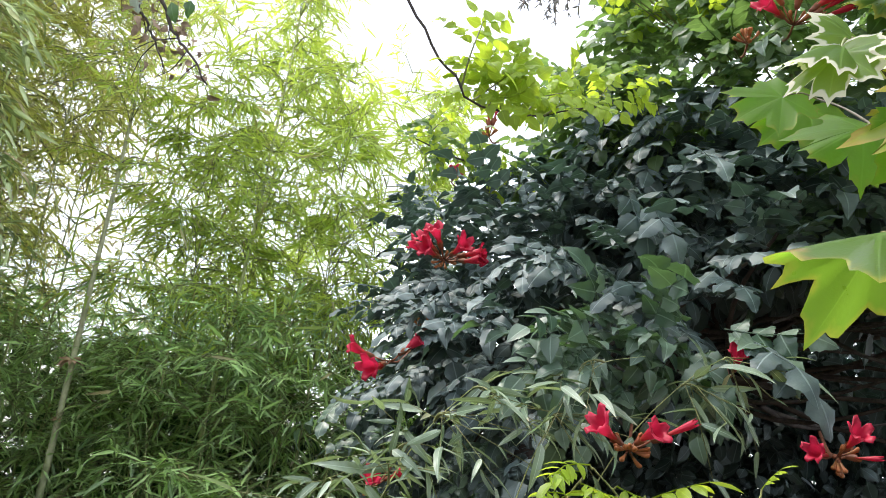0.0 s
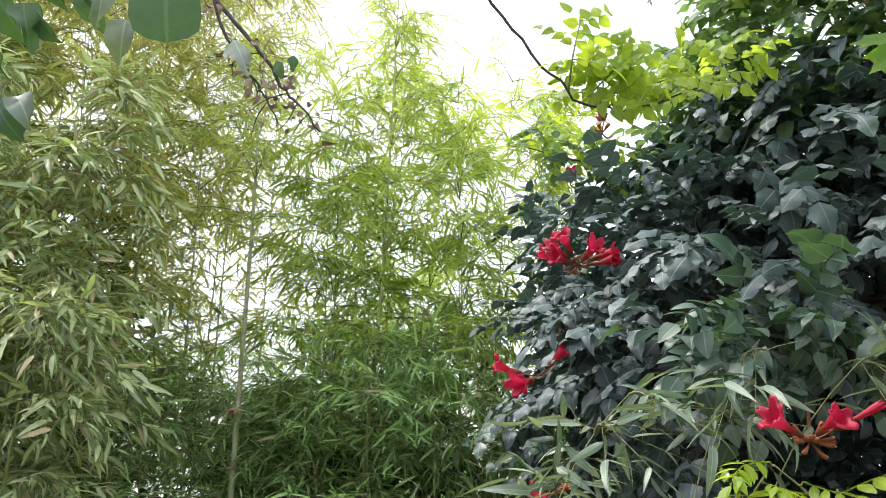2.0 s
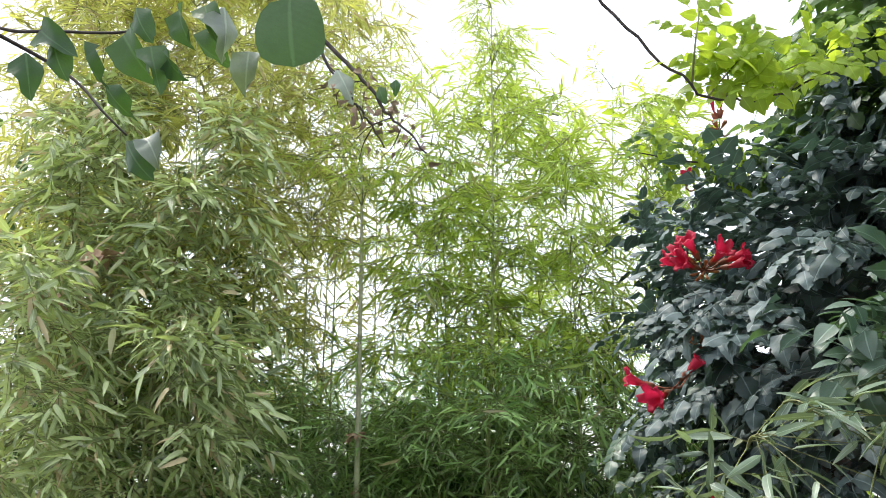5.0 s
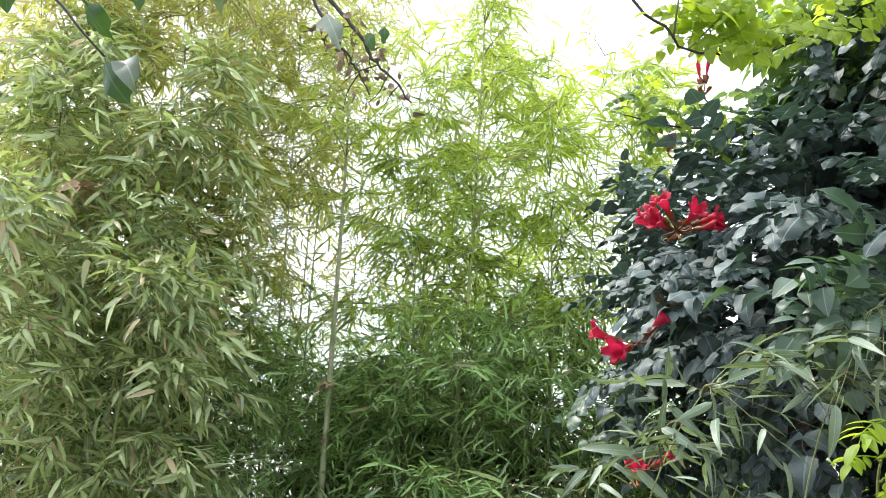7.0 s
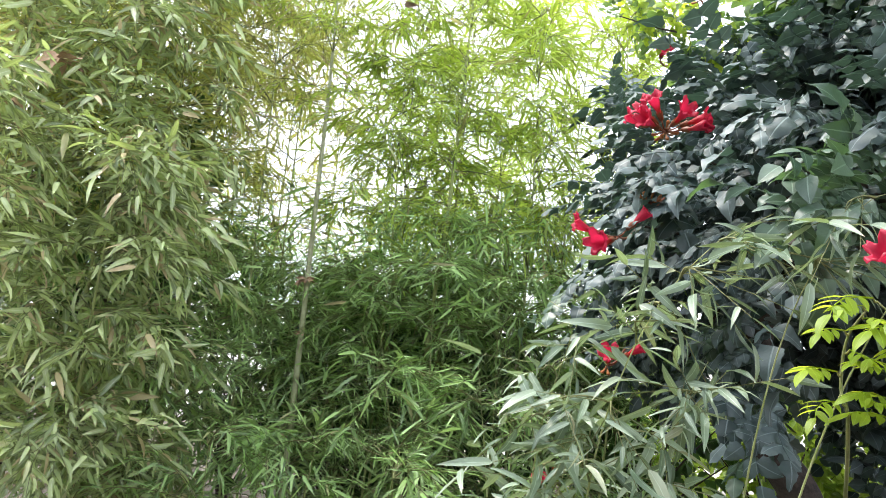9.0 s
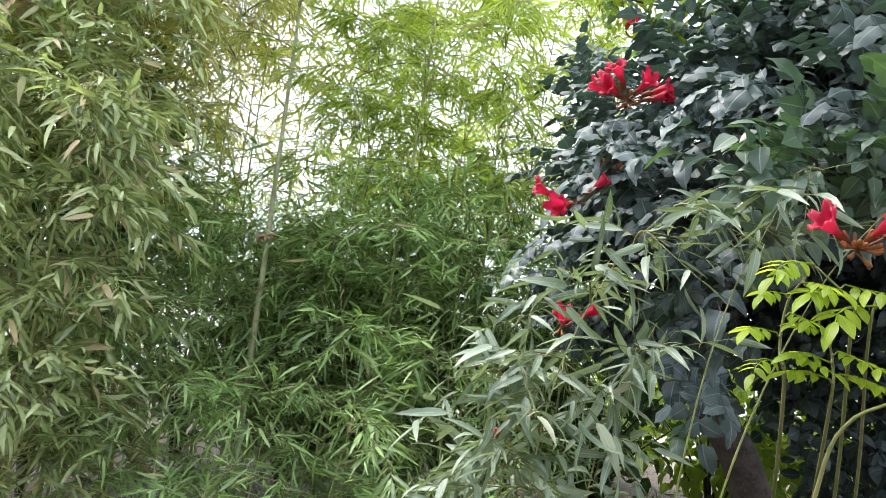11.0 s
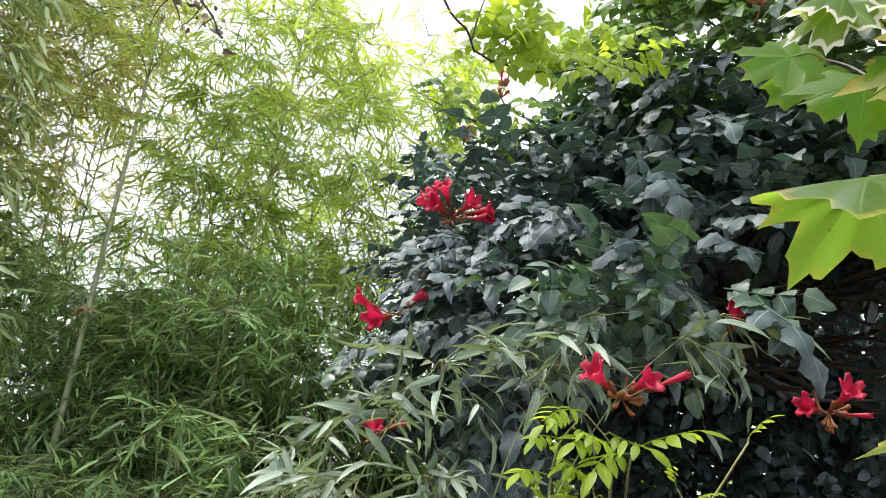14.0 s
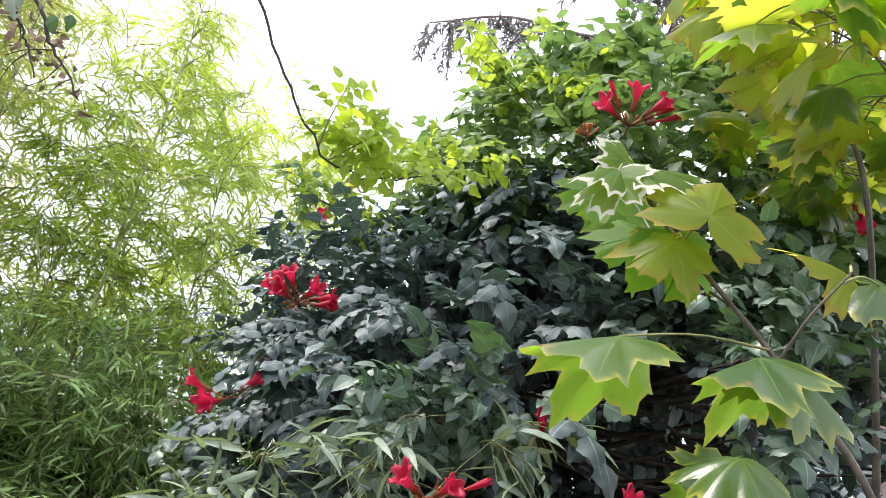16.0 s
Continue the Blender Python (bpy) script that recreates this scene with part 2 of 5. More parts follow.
class Shape:
    """Vertices, triangles and two surface coordinates, gathered piece by piece."""

    def __init__(self):
        self.v, self.t, self.uv, self.count = [], [], [], 0

    def add(self, v, t, uv):
        self.v.append(np.asarray(v, float)), self.t.append(np.asarray(t, int) + self.count), self.uv.append(np.asarray(uv, float))
        self.count += len(v)
        return self

    def arrays(self):
        return np.concatenate(self.v), np.concatenate(self.t), np.concatenate(self.uv)

    def many(self, proto, turns, places):
        """Copies of a proto (v, t, uv), turned by (N, 3, 3) and moved to (N, 3)."""
        v, t, uv = proto
        if len(places) == 0:
            return self
        w = np.einsum("nij,kj->nki", turns, v) + places[:, None, :]
        k = len(v)
        tt = t[None] + (np.arange(len(places)) * k)[:, None, None]
        return self.add(w.reshape(-1, 3), tt.reshape(-1, 3), np.tile(uv, (len(places), 1)))

    def tube(self, path, radii, sides=6, closed=True):
        path, radii = np.asarray(path, float), np.broadcast_to(np.asarray(radii, float), (len(path),))
        ways = unit(np.gradient(path, axis=0))
        ref = np.array((0.31, 0.87, 0.38)) if abs(ways[0] @ np.array((0.31, 0.87, 0.38))) < 0.9 else np.array((1.0, 0.1, 0))
        a = unit(np.cross(ways, ref))
        b = np.cross(ways, a)
        ang = np.linspace(0, 2 * np.pi, sides, endpoint=False)
        ring = a[:, None] * np.cos(ang)[None, :, None] + b[:, None] * np.sin(ang)[None, :, None]
        v = (path[:, None] + ring * radii[:, None, None]).reshape(-1, 3)
        n, t = len(path), []
        i, j = np.meshgrid(np.arange(n - 1), np.arange(sides), indexing="ij")
        q = np.stack((i * sides + j, i * sides + (j + 1) % sides, (i + 1) * sides + (j + 1) % sides, (i + 1) * sides + j), -1).reshape(-1, 4)
        t = np.concatenate((q[:, (0, 1, 2)], q[:, (0, 2, 3)]))
        uv = np.stack((np.tile(ang / 6.283, n), np.repeat(np.linspace(0, 1, n), sides)), 1)
        if closed:
            v = np.concatenate((v, path[:1], path[-1:]))
            uv = np.concatenate((uv, ((0, 0), (0, 1))))
            m = n * sides
            cap = [(m, (k + 1) % sides, k) for k in range(sides)] + [(m + 1, m - sides + k, m - sides + (k + 1) % sides) for k in range(sides)]
            t = np.concatenate((t, cap))
        return self.add(v, t, uv)

    def mesh(self, name, material, smooth=True):
        v, t, uv = self.arrays()
        me = bpy.data.meshes.new(name)
        me.vertices.add(len(v))
        me.vertices.foreach_set("co", v.astype(np.float32).ravel())
        me.loops.add(3 * len(t))
        me.polygons.add(len(t))
        me.polygons.foreach_set("loop_start", np.arange(0, 3 * len(t), 3, dtype=np.int32))
        me.loops.foreach_set("vertex_index", t.astype(np.int32).ravel())
        me.uv_layers.new(name="UVMap").data.foreach_set("uv", uv[t.ravel()].astype(np.float32).ravel())
        me.update(calc_edges=True)
        me.validate()
        me.polygons.foreach_set("use_smooth", np.full(len(t), smooth))
        me.materials.append(material)
        return me


def part(name, shape, material, parent, label="", kind="", m=None, smooth=True):
    """One mesh object under a thing or a part; shape is a Shape or a ready mesh."""
    ob = new(name, shape if isinstance(shape, bpy.types.Mesh) else shape.mesh(name, material, smooth))
    ob.parent = parent
    if m is not None:
        ob.matrix_basis = m
    return tagged(ob, label, kind=kind)


def thing(name, place, label, category, group="", kind=""):
    ob = new(name)
    ob.empty_display_size = 0.1
    ob.location = place
    return tagged(ob, label, category, group, kind)


def frames(ways, normals):
    """Turns whose y runs along ways and whose z is near normals."""
    y = unit(ways)
    x = unit(np.cross(y, normals))
    z = np.cross(x, y)
    return np.stack((x, y, z), -1)


def as_matrix(turn, place):
    m = Matrix(turn.tolist()).to_4x4()
    m.translation = place
    return m


def smooth_path(points, n):
    """A smooth line through the points (Catmull-Rom)."""
    p = np.asarray(points, float)
    p = np.concatenate((p[:1] * 2 - p[1:2], p, p[-1:] * 2 - p[-2:-1]))
    res = []
    for s in np.linspace(0, len(p) - 3 - 1e-6, n):
        i = int(s)
        f = s - i
        a, b, c, d = p[i:i + 4]
        res.append(0.5 * (2 * b + (c - a) * f + (2 * a - 5 * b + 4 * c - d) * f * f + (3 * b - a - 3 * c + d) * f ** 3))
    return np.array(res)


# ---- leaf shapes: base at the origin, y along the leaf, z its upper side ----


def blade(rows, fold=0.25, droop=0.25, twist=0.0, wave=0.0):
    """A leaf from rows of (along, half width)."""
    v, uv = [], []
    for a, w in rows:
        z = -droop * a * a
        y = a - 0.35 * droop * a ** 3
        c, s = math.cos(twist * a), math.sin(twist * a)
        for side in (-1, 0, 1):
            x, h = side * w, (fold * w + wave * math.sin(10 * a + 1.7 * side)) * abs(side)
            v.append((x * c - h * s, y, z + x * s + h * c)), uv.append((side, a))
    v, uv, last = v[1:-3] + [v[-2]], uv[1:-3] + [uv[-2]], len(rows) - 1    # both ends run out into points
    v, uv = [v[0]] + v[2:], [uv[0]] + uv[2:]

    def index(i, k):
        return 0 if i == 0 else len(v) - 1 if i == last else 1 + 3 * (i - 1) + k

    t = []
    for i in range(last):
        for k in (0, 1):
            a, b, c, d = index(i, k), index(i, k + 1), index(i + 1, k + 1), index(i + 1, k)
            t += [q for q in ((a, b, c), (a, c, d)) if len(set(q)) == 3]
    return np.array(v), np.array(t), np.array(uv)


def lance(width, droop, fold, twist):
    return blade([(0, 0.0), (0.2, width), (0.62, width * 0.78), (1.0, 0.0)], fold, droop, twist)


def ovate(width, droop, fold, teeth=0, twist=0.0, wave=0.0):
    """A broad leaf with a drawn-out tip; teeth: coarse notches along each side."""
    n = max(6, 2 * teeth)
    rows = []
    for i in range(n + 1):
        a = i / n
        w = width * (math.sin(math.pi * a ** 0.62) ** 0.75 if 0 < a < 1 else 0.004 / width) * (1 - 0.30 * a)
        if teeth and 0.1 < a < 0.97:
            w *= 1.0 + (0.08 if i % 2 else -0.08)
        rows.append((a - (0.03 if teeth and i % 2 else 0), max(w, 0.003)))
    return blade(rows, fold, droop, twist, wave)


def palmate(droop, wave, seed, crease=None):
    """A maple leaf: five pointed, toothed lobes round the stalk's end. crease: degrees by which its two halves hang from the midrib."""
    half = [(0, 1.0), (3, 0.91), (8, 0.85), (12, 0.87), (16, 0.92), (18, 0.82), (22, 0.71), (26, 0.61), (29, 0.65), (33, 0.75), (36, 0.84), (40, 0.82), (44, 0.88), (49, 0.99),
            (53, 0.88), (58, 0.82), (63, 0.86), (66, 0.75), (71, 0.64), (76, 0.57), (82, 0.60), (88, 0.65), (92, 0.73), (96, 0.71), (102, 0.82), (107, 0.69), (116, 0.61), (122, 0.64),
            (128, 0.52), (145, 0.40), (165, 0.26), (176, 0.10)]
    r = np.random.RandomState(seed)
    line = [(-a, d) for a, d in half[:0:-1]] + half
    line = [(a + r.uniform(-1.5, 1.5), d * r.uniform(0.93, 1.05)) for a, d in line]
    rings = (0.0, 0.25, 0.5, 0.75, 1.0)
    v, uv, t, k = [(0, 0, 0)], [(0.0, 0.0)], [], len(line)
    for f in rings[1:]:
        for a, d in line:
            g = radians(a)
            q = d * f
            off = min(abs(abs(a) - m) for m in (0, 48, 100))
            lobe = math.cos(radians(min(off, 25)) * 7.2)
            z = -droop * q * q + wave * q * (0.5 - lobe * 0.5) * 0.55 + 0.07 * math.sin(3.3 * g + 2 * seed) * q * f + 0.025 * math.sin(11 * g + seed) * q * f * f
            x = math.sin(g) * q
            if crease:
                bend = radians(crease[x > 0]) * min(1, abs(x) / 0.12)
                x, z = x * math.cos(bend) - math.copysign(z * math.sin(bend), -x), z * math.cos(bend) - abs(x) * math.sin(bend)
            v.append((x, math.cos(g) * q, z)), uv.append((min(q * math.sin(radians(off)) * 4, 1), f))
    for i in range(k - 1):
        t.append((0, 1 + i + 1, 1 + i))
        for f in range(3):
            a, b = 1 + f * k + i, 1 + f * k + i + 1
            t += [(a, b, b + k), (a, b + k, a + k)]
    return np.array(v, float), np.array(t), np.array(uv)


def pinnate(pairs, leaflet, size, spacing, sag, seed, spread=62, stalk=0.3):
    """A compound leaf: a curved stalk with pairs of leaflets and one at its end. Returns leaflets and stalk in one."""
    r = np.random.RandomState(seed)
    shape = Shape()
    n = 5
    length = stalk * size + pairs * spacing
    line = np.array([(0.02 * math.sin(3 * s), length * s, -sag * length * s * s) for s in np.linspace(0, 1, n)])
    shape.tube(line, np.linspace(0.0022, 0.0011, n), 3, False)
    ways, turns, places = [], [], []
    for p in range(pairs):
        s = (stalk * size + p * spacing) / length
        at = np.array((0.02 * math.sin(3 * s), length * s, -sag * length * s * s))
        for side in (-1, 1):
            g = radians(spread + r.uniform(-12, 12))
            way = np.array((side * math.sin(g), math.cos(g), -2 * sag * s * 0.6 - r.uniform(-0.05, 0.22)))
            places.append(at), ways.append(way)
            turns.append(size * r.uniform(0.8, 1.05) * (0.85 if p == 0 else 1.0))
    places.append(line[-1]), ways.append(np.array((r.uniform(-0.2, 0.2), 1, -2 * sag - 0.1))), turns.append(size * 1.1)
    ways, places, turns = np.array(ways), np.array(places), np.array(turns)
    normals = UP + r.normal(0, 0.22, ways.shape)
    return shape.many(leaflet, frames(ways, normals) * turns[:, None, None], places).arrays()


LANCES = [lance(w, d, f, tw) for w, d, f, tw in ((0.052, 0.08, 0.35, 0.15), (0.060, 0.16, 0.30, -0.25), (0.046, 0.04, 0.40, 0.1), (0.056, 0.26, 0.25, 0.3))]
BROAD_LANCES = [blade([(0, 0.0), (0.1, w * 0.8), (0.3, w), (0.6, w * 0.82), (0.82, w * 0.42), (1.0, 0.0)], f, d, tw) for w, d, f, tw in ((0.080, 0.22, 0.35, 0.3), (0.094, 0.36, 0.3, -0.5), (0.084, 0.08, 0.4, 0.4))]
TOOTHED = [ovate(w, d, f, 5, tw, 0.05) for w, d, f, tw in ((0.38, 0.32, -0.35, 0.25), (0.35, 0.45, 0.30, -0.3), (0.41, 0.22, -0.25, 0.15))]
VINE_LEAVES = [pinnate(p, TOOTHED[s % 3], z, z * 0.62, g, s) for p, z, g, s in
               ((2, 0.092, 0.14, 1), (3, 0.080, 0.20, 2), (3, 0.086, 0.10, 3), (1, 0.118, 0.18, 4), (4, 0.072, 0.22, 5), (2, 0.098, 0.2, 6))]
VINE_PLAIN = [pinnate(p, blade([(0, 0), (0.16, 0.27), (0.42, 0.33), (0.72, 0.2), (1, 0)], -0.3, 0.35, 0.3), 0.092, 0.06, 0.3, s) for p, s in ((2, 11), (1, 12))]
SMALL_OVATE = [ovate(0.36, d, f, 0, tw) for d, f, tw in ((0.2, 0.2, 0.2), (0.35, 0.3, -0.3))]
YOUNG_LEAVES = [pinnate(p, TOOTHED[s % 3] if s % 2 else SMALL_OVATE[0], z, z * 0.6, g, s + 20) for p, z, g, s in
                ((3, 0.070, 0.3, 1), (4, 0.060, 0.45, 2), (3, 0.065, 0.2, 3), (2, 0.075, 0.4, 4))]
LEAFLETS = [blade([(0, 0), (0.12, 0.13), (0.35, 0.20), (0.62, 0.17), (0.85, 0.08), (1, 0)], f, d, tw) for d, f, tw in ((0.25, 0.25, 0.2), (0.4, -0.25, -0.3))]
LIME_LEAVES = [pinnate(p, LEAFLETS[s % 2], z, z * 0.46, g, s + 40, 66, 0.5) for p, z, g, s in ((3, 0.054, 0.15, 1), (4, 0.050, 0.25, 2), (3, 0.058, 0.1, 3))]
HANGING = [ovate(w, d, f, 0, tw, wv) for w, d, f, tw, wv in ((0.31, 0.35, -0.45, 0.8, 0.08), (0.37, 0.5, 0.55, -0.8, 0.10), (0.27, 0.2, 0.6, 1.2, 0.07), (0.33, 0.7, -0.6, -1.1, 0.09))]
OVATES = [ovate(w, d, f, 0, tw) for w, d, f, tw in ((0.36, 0.2, 0.2, 0.2), (0.42, 0.35, 0.25, -0.25), (0.33, 0.1, 0.3, 0.4))]
MAPLES = [palmate(d, w, s, c) for d, w, s, c in ((0.30, -0.10, 1, (8, 12)), (0.42, -0.20, 2, (14, 10)), (0.15, 0.10, 3, None), (0.10, -0.12, 4, (22, 78)))]


def foliage(thing_, protos, material, ways, normals, sizes, places, single, name="leaf", label=""):
    """Leaves on a thing: the `single` nearest the path side (smallest y) as parts, the rest as one mesh."""
    ways, normals, places, sizes = (np.asarray(a, float) for a in (ways, normals, places, sizes))
    base = np.array(thing_.location)
    turns = frames(ways, normals) * sizes[:, None, None]
    places = places - base
    which = rng.randint(0, len(protos), len(places))
    order = np.argsort(places[:, 1] + rng.uniform(0, 0.25, len(places)))
    apart = set(order[:single].tolist())
    if single:
        meshes = [Shape().add(*p).mesh(name, material) for p in protos]
        for i in order[:single]:
            part(name, meshes[which[i]], material, thing_, label, m=as_matrix(turns[i], places[i]))
    rest = np.array([i not in apart for i in range(len(places))])
    if rest.any():
        shape = Shape()
        for k, p in enumerate(protos):
            pick = rest & (which == k)
            shape.many(p, turns[pick], places[pick])
        part("foliage", shape, material, thing_, kind="stuff")


# ---- ground ----


def ground():
    shape = Shape()
    r = np.concatenate((np.linspace(0.0, 9, 40), np.geomspace(9.6, 1500, 28)))
    k = 96
    ang = np.linspace(0, 2 * np.pi, k, endpoint=False)
    v = [(0, 3, 0)]
    for q in r[1:]:
        for a in ang:
            x, y = q * math.cos(a), 3 + q * math.sin(a)
            h = 0.05 * noise.noise((x * 0.8, y * 0.8, 0)) * min(1, 12 / (q + 1))
            v.append((x, y, h - 0.02))
    t = [(0, 1 + i, 1 + (i + 1) % k) for i in range(k)]
    for j in range(len(r) - 2):
        for i in range(k):
            a, b = 1 + j * k + i, 1 + j * k + (i + 1) % k
            t += [(a, a + k, b + k), (a, b + k, b)]
    shape.add(v, t, np.zeros((len(v), 2)))
    ob = new("ground", shape.mesh("ground", GROUND))
    tagged(ob, "dark soil under the plants, pale gravel further off", "ground", kind="structure")


ground()

# ---- unseen dark walls, added beside and behind the path to hold back sky light ----


def blocking_wall(name, x0, y0, x1, y1, height, thick=0.25):
    d = unit(np.array((x1 - x0, y1 - y0, 0.0)))
    n = np.array((-d[1], d[0], 0)) * thick / 2
    a, b = np.array((x0, y0, -0.05)), np.array((x1, y1, -0.05))
    bm = bmesh.new()
    low = [bm.verts.new(p) for p in (a + n, b + n, b - n, a - n)]
    top = [bm.verts.new(p + UP * height) for p in (a + n, b + n, b - n, a - n)]
    for k in range(4):
        bm.faces.new((low[k], low[(k + 1) % 4], top[(k + 1) % 4], top[k]))
    bm.faces.new(top)
    bm.faces.new(low[::-1])
    bmesh.ops.recalc_face_normals(bm, faces=bm.faces)
    bmesh.ops.bevel(bm, geom=list(bm.edges), offset=0.015, segments=2, affect="EDGES")
    me = bpy.data.meshes.new(name)
    bm.to_mesh(me)
    bm.free()
    me.materials.append(WALL)
    tagged(new(name, me), "unseen dark wall added to hold back sky light", "wall", kind="structure")


blocking_wall("blocker_south", -6.0, -2.6, 6.0, -2.6, 3.0)
blocking_wall("blocker_east", 5.8, -2.4, 5.8, 2.5, 2.6)

# ---- bamboo ----


def bamboo(line, radius, bare, reach, leaf, label, group, single=60, nodes=0.24, droop=0.42, keep=None, per_node=3, old=False, broad=False, twigs=10, fans=(4, 8),
           aim=None, fresh=False, tone=None):
    """A bamboo: a jointed culm along a line, branches from each joint above `bare`, and fans of narrow leaves on their twigs."""
    path = smooth_path(line, 60)
    base = path[0]
    root = thing("bamboo", base, label, "bamboo", group)
    run = np.concatenate(((0,), np.cumsum(np.linalg.norm(np.diff(path, axis=0), axis=1))))
    total = run[-1]
    marks = np.arange(0.15, total - 0.05, nodes) + rng.uniform(-0.02, 0.02, len(np.arange(0.15, total - 0.05, nodes)))
    stops = np.sort(np.concatenate((np.linspace(0, total, 30), marks - 0.006, marks, marks + 0.006)))
    pts = np.stack([np.interp(stops, run, path[:, i]) for i in range(3)], 1)
    rad = radius * (1 - 0.86 * (stops / total) ** 1.4)
    near = np.abs(stops[:, None] - marks[None]).min(1)
    rad = rad * np.where(near < 0.001, 1.28, 1.0)
    part("culm", Shape().tube(pts - base, rad, 8), CULM_OLD if old else CULM, root, "jointed green culm")
    ways, normals, sizes, places = [], [], [], []
    fine = Shape()
    for m in marks:
        p = np.array([np.interp(m, run, path[:, i]) for i in range(3)])
        if p[2] < bare or m > total - 0.02:
            continue
        h = m / total
        for _ in range(per_node + (rng.rand() < 0.5)):
            az = rng.uniform(0, 2 * np.pi) if aim is None else rng.normal(aim, 1.0)
            el = rng.uniform(0.15, 1.2)
            d = np.array((math.cos(az) * math.cos(el), math.sin(az) * math.cos(el), math.sin(el)))
            length = reach * rng.uniform(0.55, 1.15) * (1.0 - 0.62 * h ** 2.5)
            s = np.linspace(0, 1, 6)
            bend = droop * rng.uniform(0.6, 1.3)
            line_b = p + d * length * s[:, None] - UP * (bend * length * s ** 2)[:, None]
            branch = Shape().tube(line_b - base, np.linspace(0.0032, 0.0012, 6), 4, False)
            for q in np.linspace(0.22, 1.0, twigs) + rng.uniform(-0.06, 0.06, twigs):
                q = min(q, 1.0)
                at = p + d * length * q - UP * bend * length * q * q
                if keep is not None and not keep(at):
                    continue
                along = unit(d - UP * 2 * bend * q)
                side = unit(np.cross(along, UP)) * rng.choice((-1, 1))
                tw = unit(along * rng.uniform(0.4, 1.0) + side * rng.uniform(0.3, 1.0) + rng.normal(0, 0.42, 3) - UP * 0.1)
                tl = rng.uniform(0.08, 0.22)
                end = at + tw * tl - UP * 0.2 * tl
                fine.tube(np.array((at, end)) - base, (0.0014, 0.0008), 3, False)
                flat = unit(np.cross(tw, UP) + 1e-6)
                count = rng.randint(fans[0], fans[1] + 1)
                for k, g in enumerate(rng.uniform(0.15, 1.05, count) * np.where(np.arange(count) % 2, 1, -1)):
                    way = tw * math.cos(g) + flat * math.sin(g) - UP * rng.uniform(-0.1, 1.1) * droop * 1.3 + rng.normal(0, 0.22, 3)
                    ways.append(way)
                    normals.append(UP + rng.normal(0, 0.65 if broad else 0.45, 3))
                    sizes.append(leaf * rng.uniform(0.5, 1.25) * (1.0 - 0.25 * abs(g)))
                    places.append(end + (at - end) * (count - 1 - k) / count)
            part("branch", branch, TWIG, root)
    if fine.count:
        part("twigwork", fine, TWIG, root, kind="stuff")
    ways, normals, sizes, places = (np.array(a) for a in (ways, normals, sizes, places))
    if broad:
        foliage(root, BROAD_LANCES, tone if tone else BAMBOO_BROAD, ways, normals, sizes, places, min(single, len(ways)))
        return root
    # leaves below about 1.9 m are a deeper green than those above
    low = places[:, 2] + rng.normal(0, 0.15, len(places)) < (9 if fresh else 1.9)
    for pick, material in ((low, BAMBOO_LOW), (~low, BAMBOO_LEAF if base[0] < -2.05 else BAMBOO_GREEN)):
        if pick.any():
            foliage(root, LANCES, material, ways[pick], normals[pick], sizes[pick], places[pick], min(single, pick.sum()) if low.mean() < 0.5 or material == BAMBOO_LOW else 0)
    return root


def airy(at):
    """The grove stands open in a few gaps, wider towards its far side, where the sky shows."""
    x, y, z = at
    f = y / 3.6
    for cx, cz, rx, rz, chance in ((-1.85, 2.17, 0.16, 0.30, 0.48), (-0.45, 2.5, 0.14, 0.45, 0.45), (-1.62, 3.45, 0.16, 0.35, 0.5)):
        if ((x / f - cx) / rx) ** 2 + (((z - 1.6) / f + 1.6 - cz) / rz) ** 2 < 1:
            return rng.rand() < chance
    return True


TALL = "tall green bamboo with a slender jointed culm and airy leaves"
GROVE = "bamboo grove"
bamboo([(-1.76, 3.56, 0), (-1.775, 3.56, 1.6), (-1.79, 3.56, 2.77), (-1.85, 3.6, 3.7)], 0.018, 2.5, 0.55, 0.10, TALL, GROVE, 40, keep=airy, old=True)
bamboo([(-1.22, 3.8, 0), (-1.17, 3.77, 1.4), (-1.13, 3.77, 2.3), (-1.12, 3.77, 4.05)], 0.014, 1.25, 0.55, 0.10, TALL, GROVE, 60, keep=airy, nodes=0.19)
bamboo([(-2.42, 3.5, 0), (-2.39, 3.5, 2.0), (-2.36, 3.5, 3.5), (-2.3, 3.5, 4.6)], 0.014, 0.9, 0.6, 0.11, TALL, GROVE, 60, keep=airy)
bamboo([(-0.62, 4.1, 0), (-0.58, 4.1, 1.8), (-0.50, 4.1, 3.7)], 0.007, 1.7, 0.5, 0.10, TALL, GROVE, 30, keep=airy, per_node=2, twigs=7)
BUSHY = "young bushy bamboo with dense narrow green leaves"
# where each stands, its top, the height of its lowest branches and their reach
# the tall culms of the middle
TALL_MIDDLE = [(-1.5, 4, 3.6, 0.9, 0.9), (-0.78, 4, 3.45, 0.9, 0.8), (-1.05, 4.5, 3.6, 0.9, 0.95), (-1.25, 4.2, 3.9, 1.2, 0.8), (-1.45, 3.8, 3.3, 1.9, 0.8),
               (-0.3, 4, 3.5, 2.4, 0.55), (-0.42, 4.5, 3.4, 2, 0.6), (-1.55, 4.7, 3.3, 0.9, 0.8),
               (-0.8, 4.4, 3.2, 0.9, 0.7), (-0.9, 4.9, 2.9, 0.5, 0.8), (-1.5, 5.5, 2.6, 0.4, 0.9)]
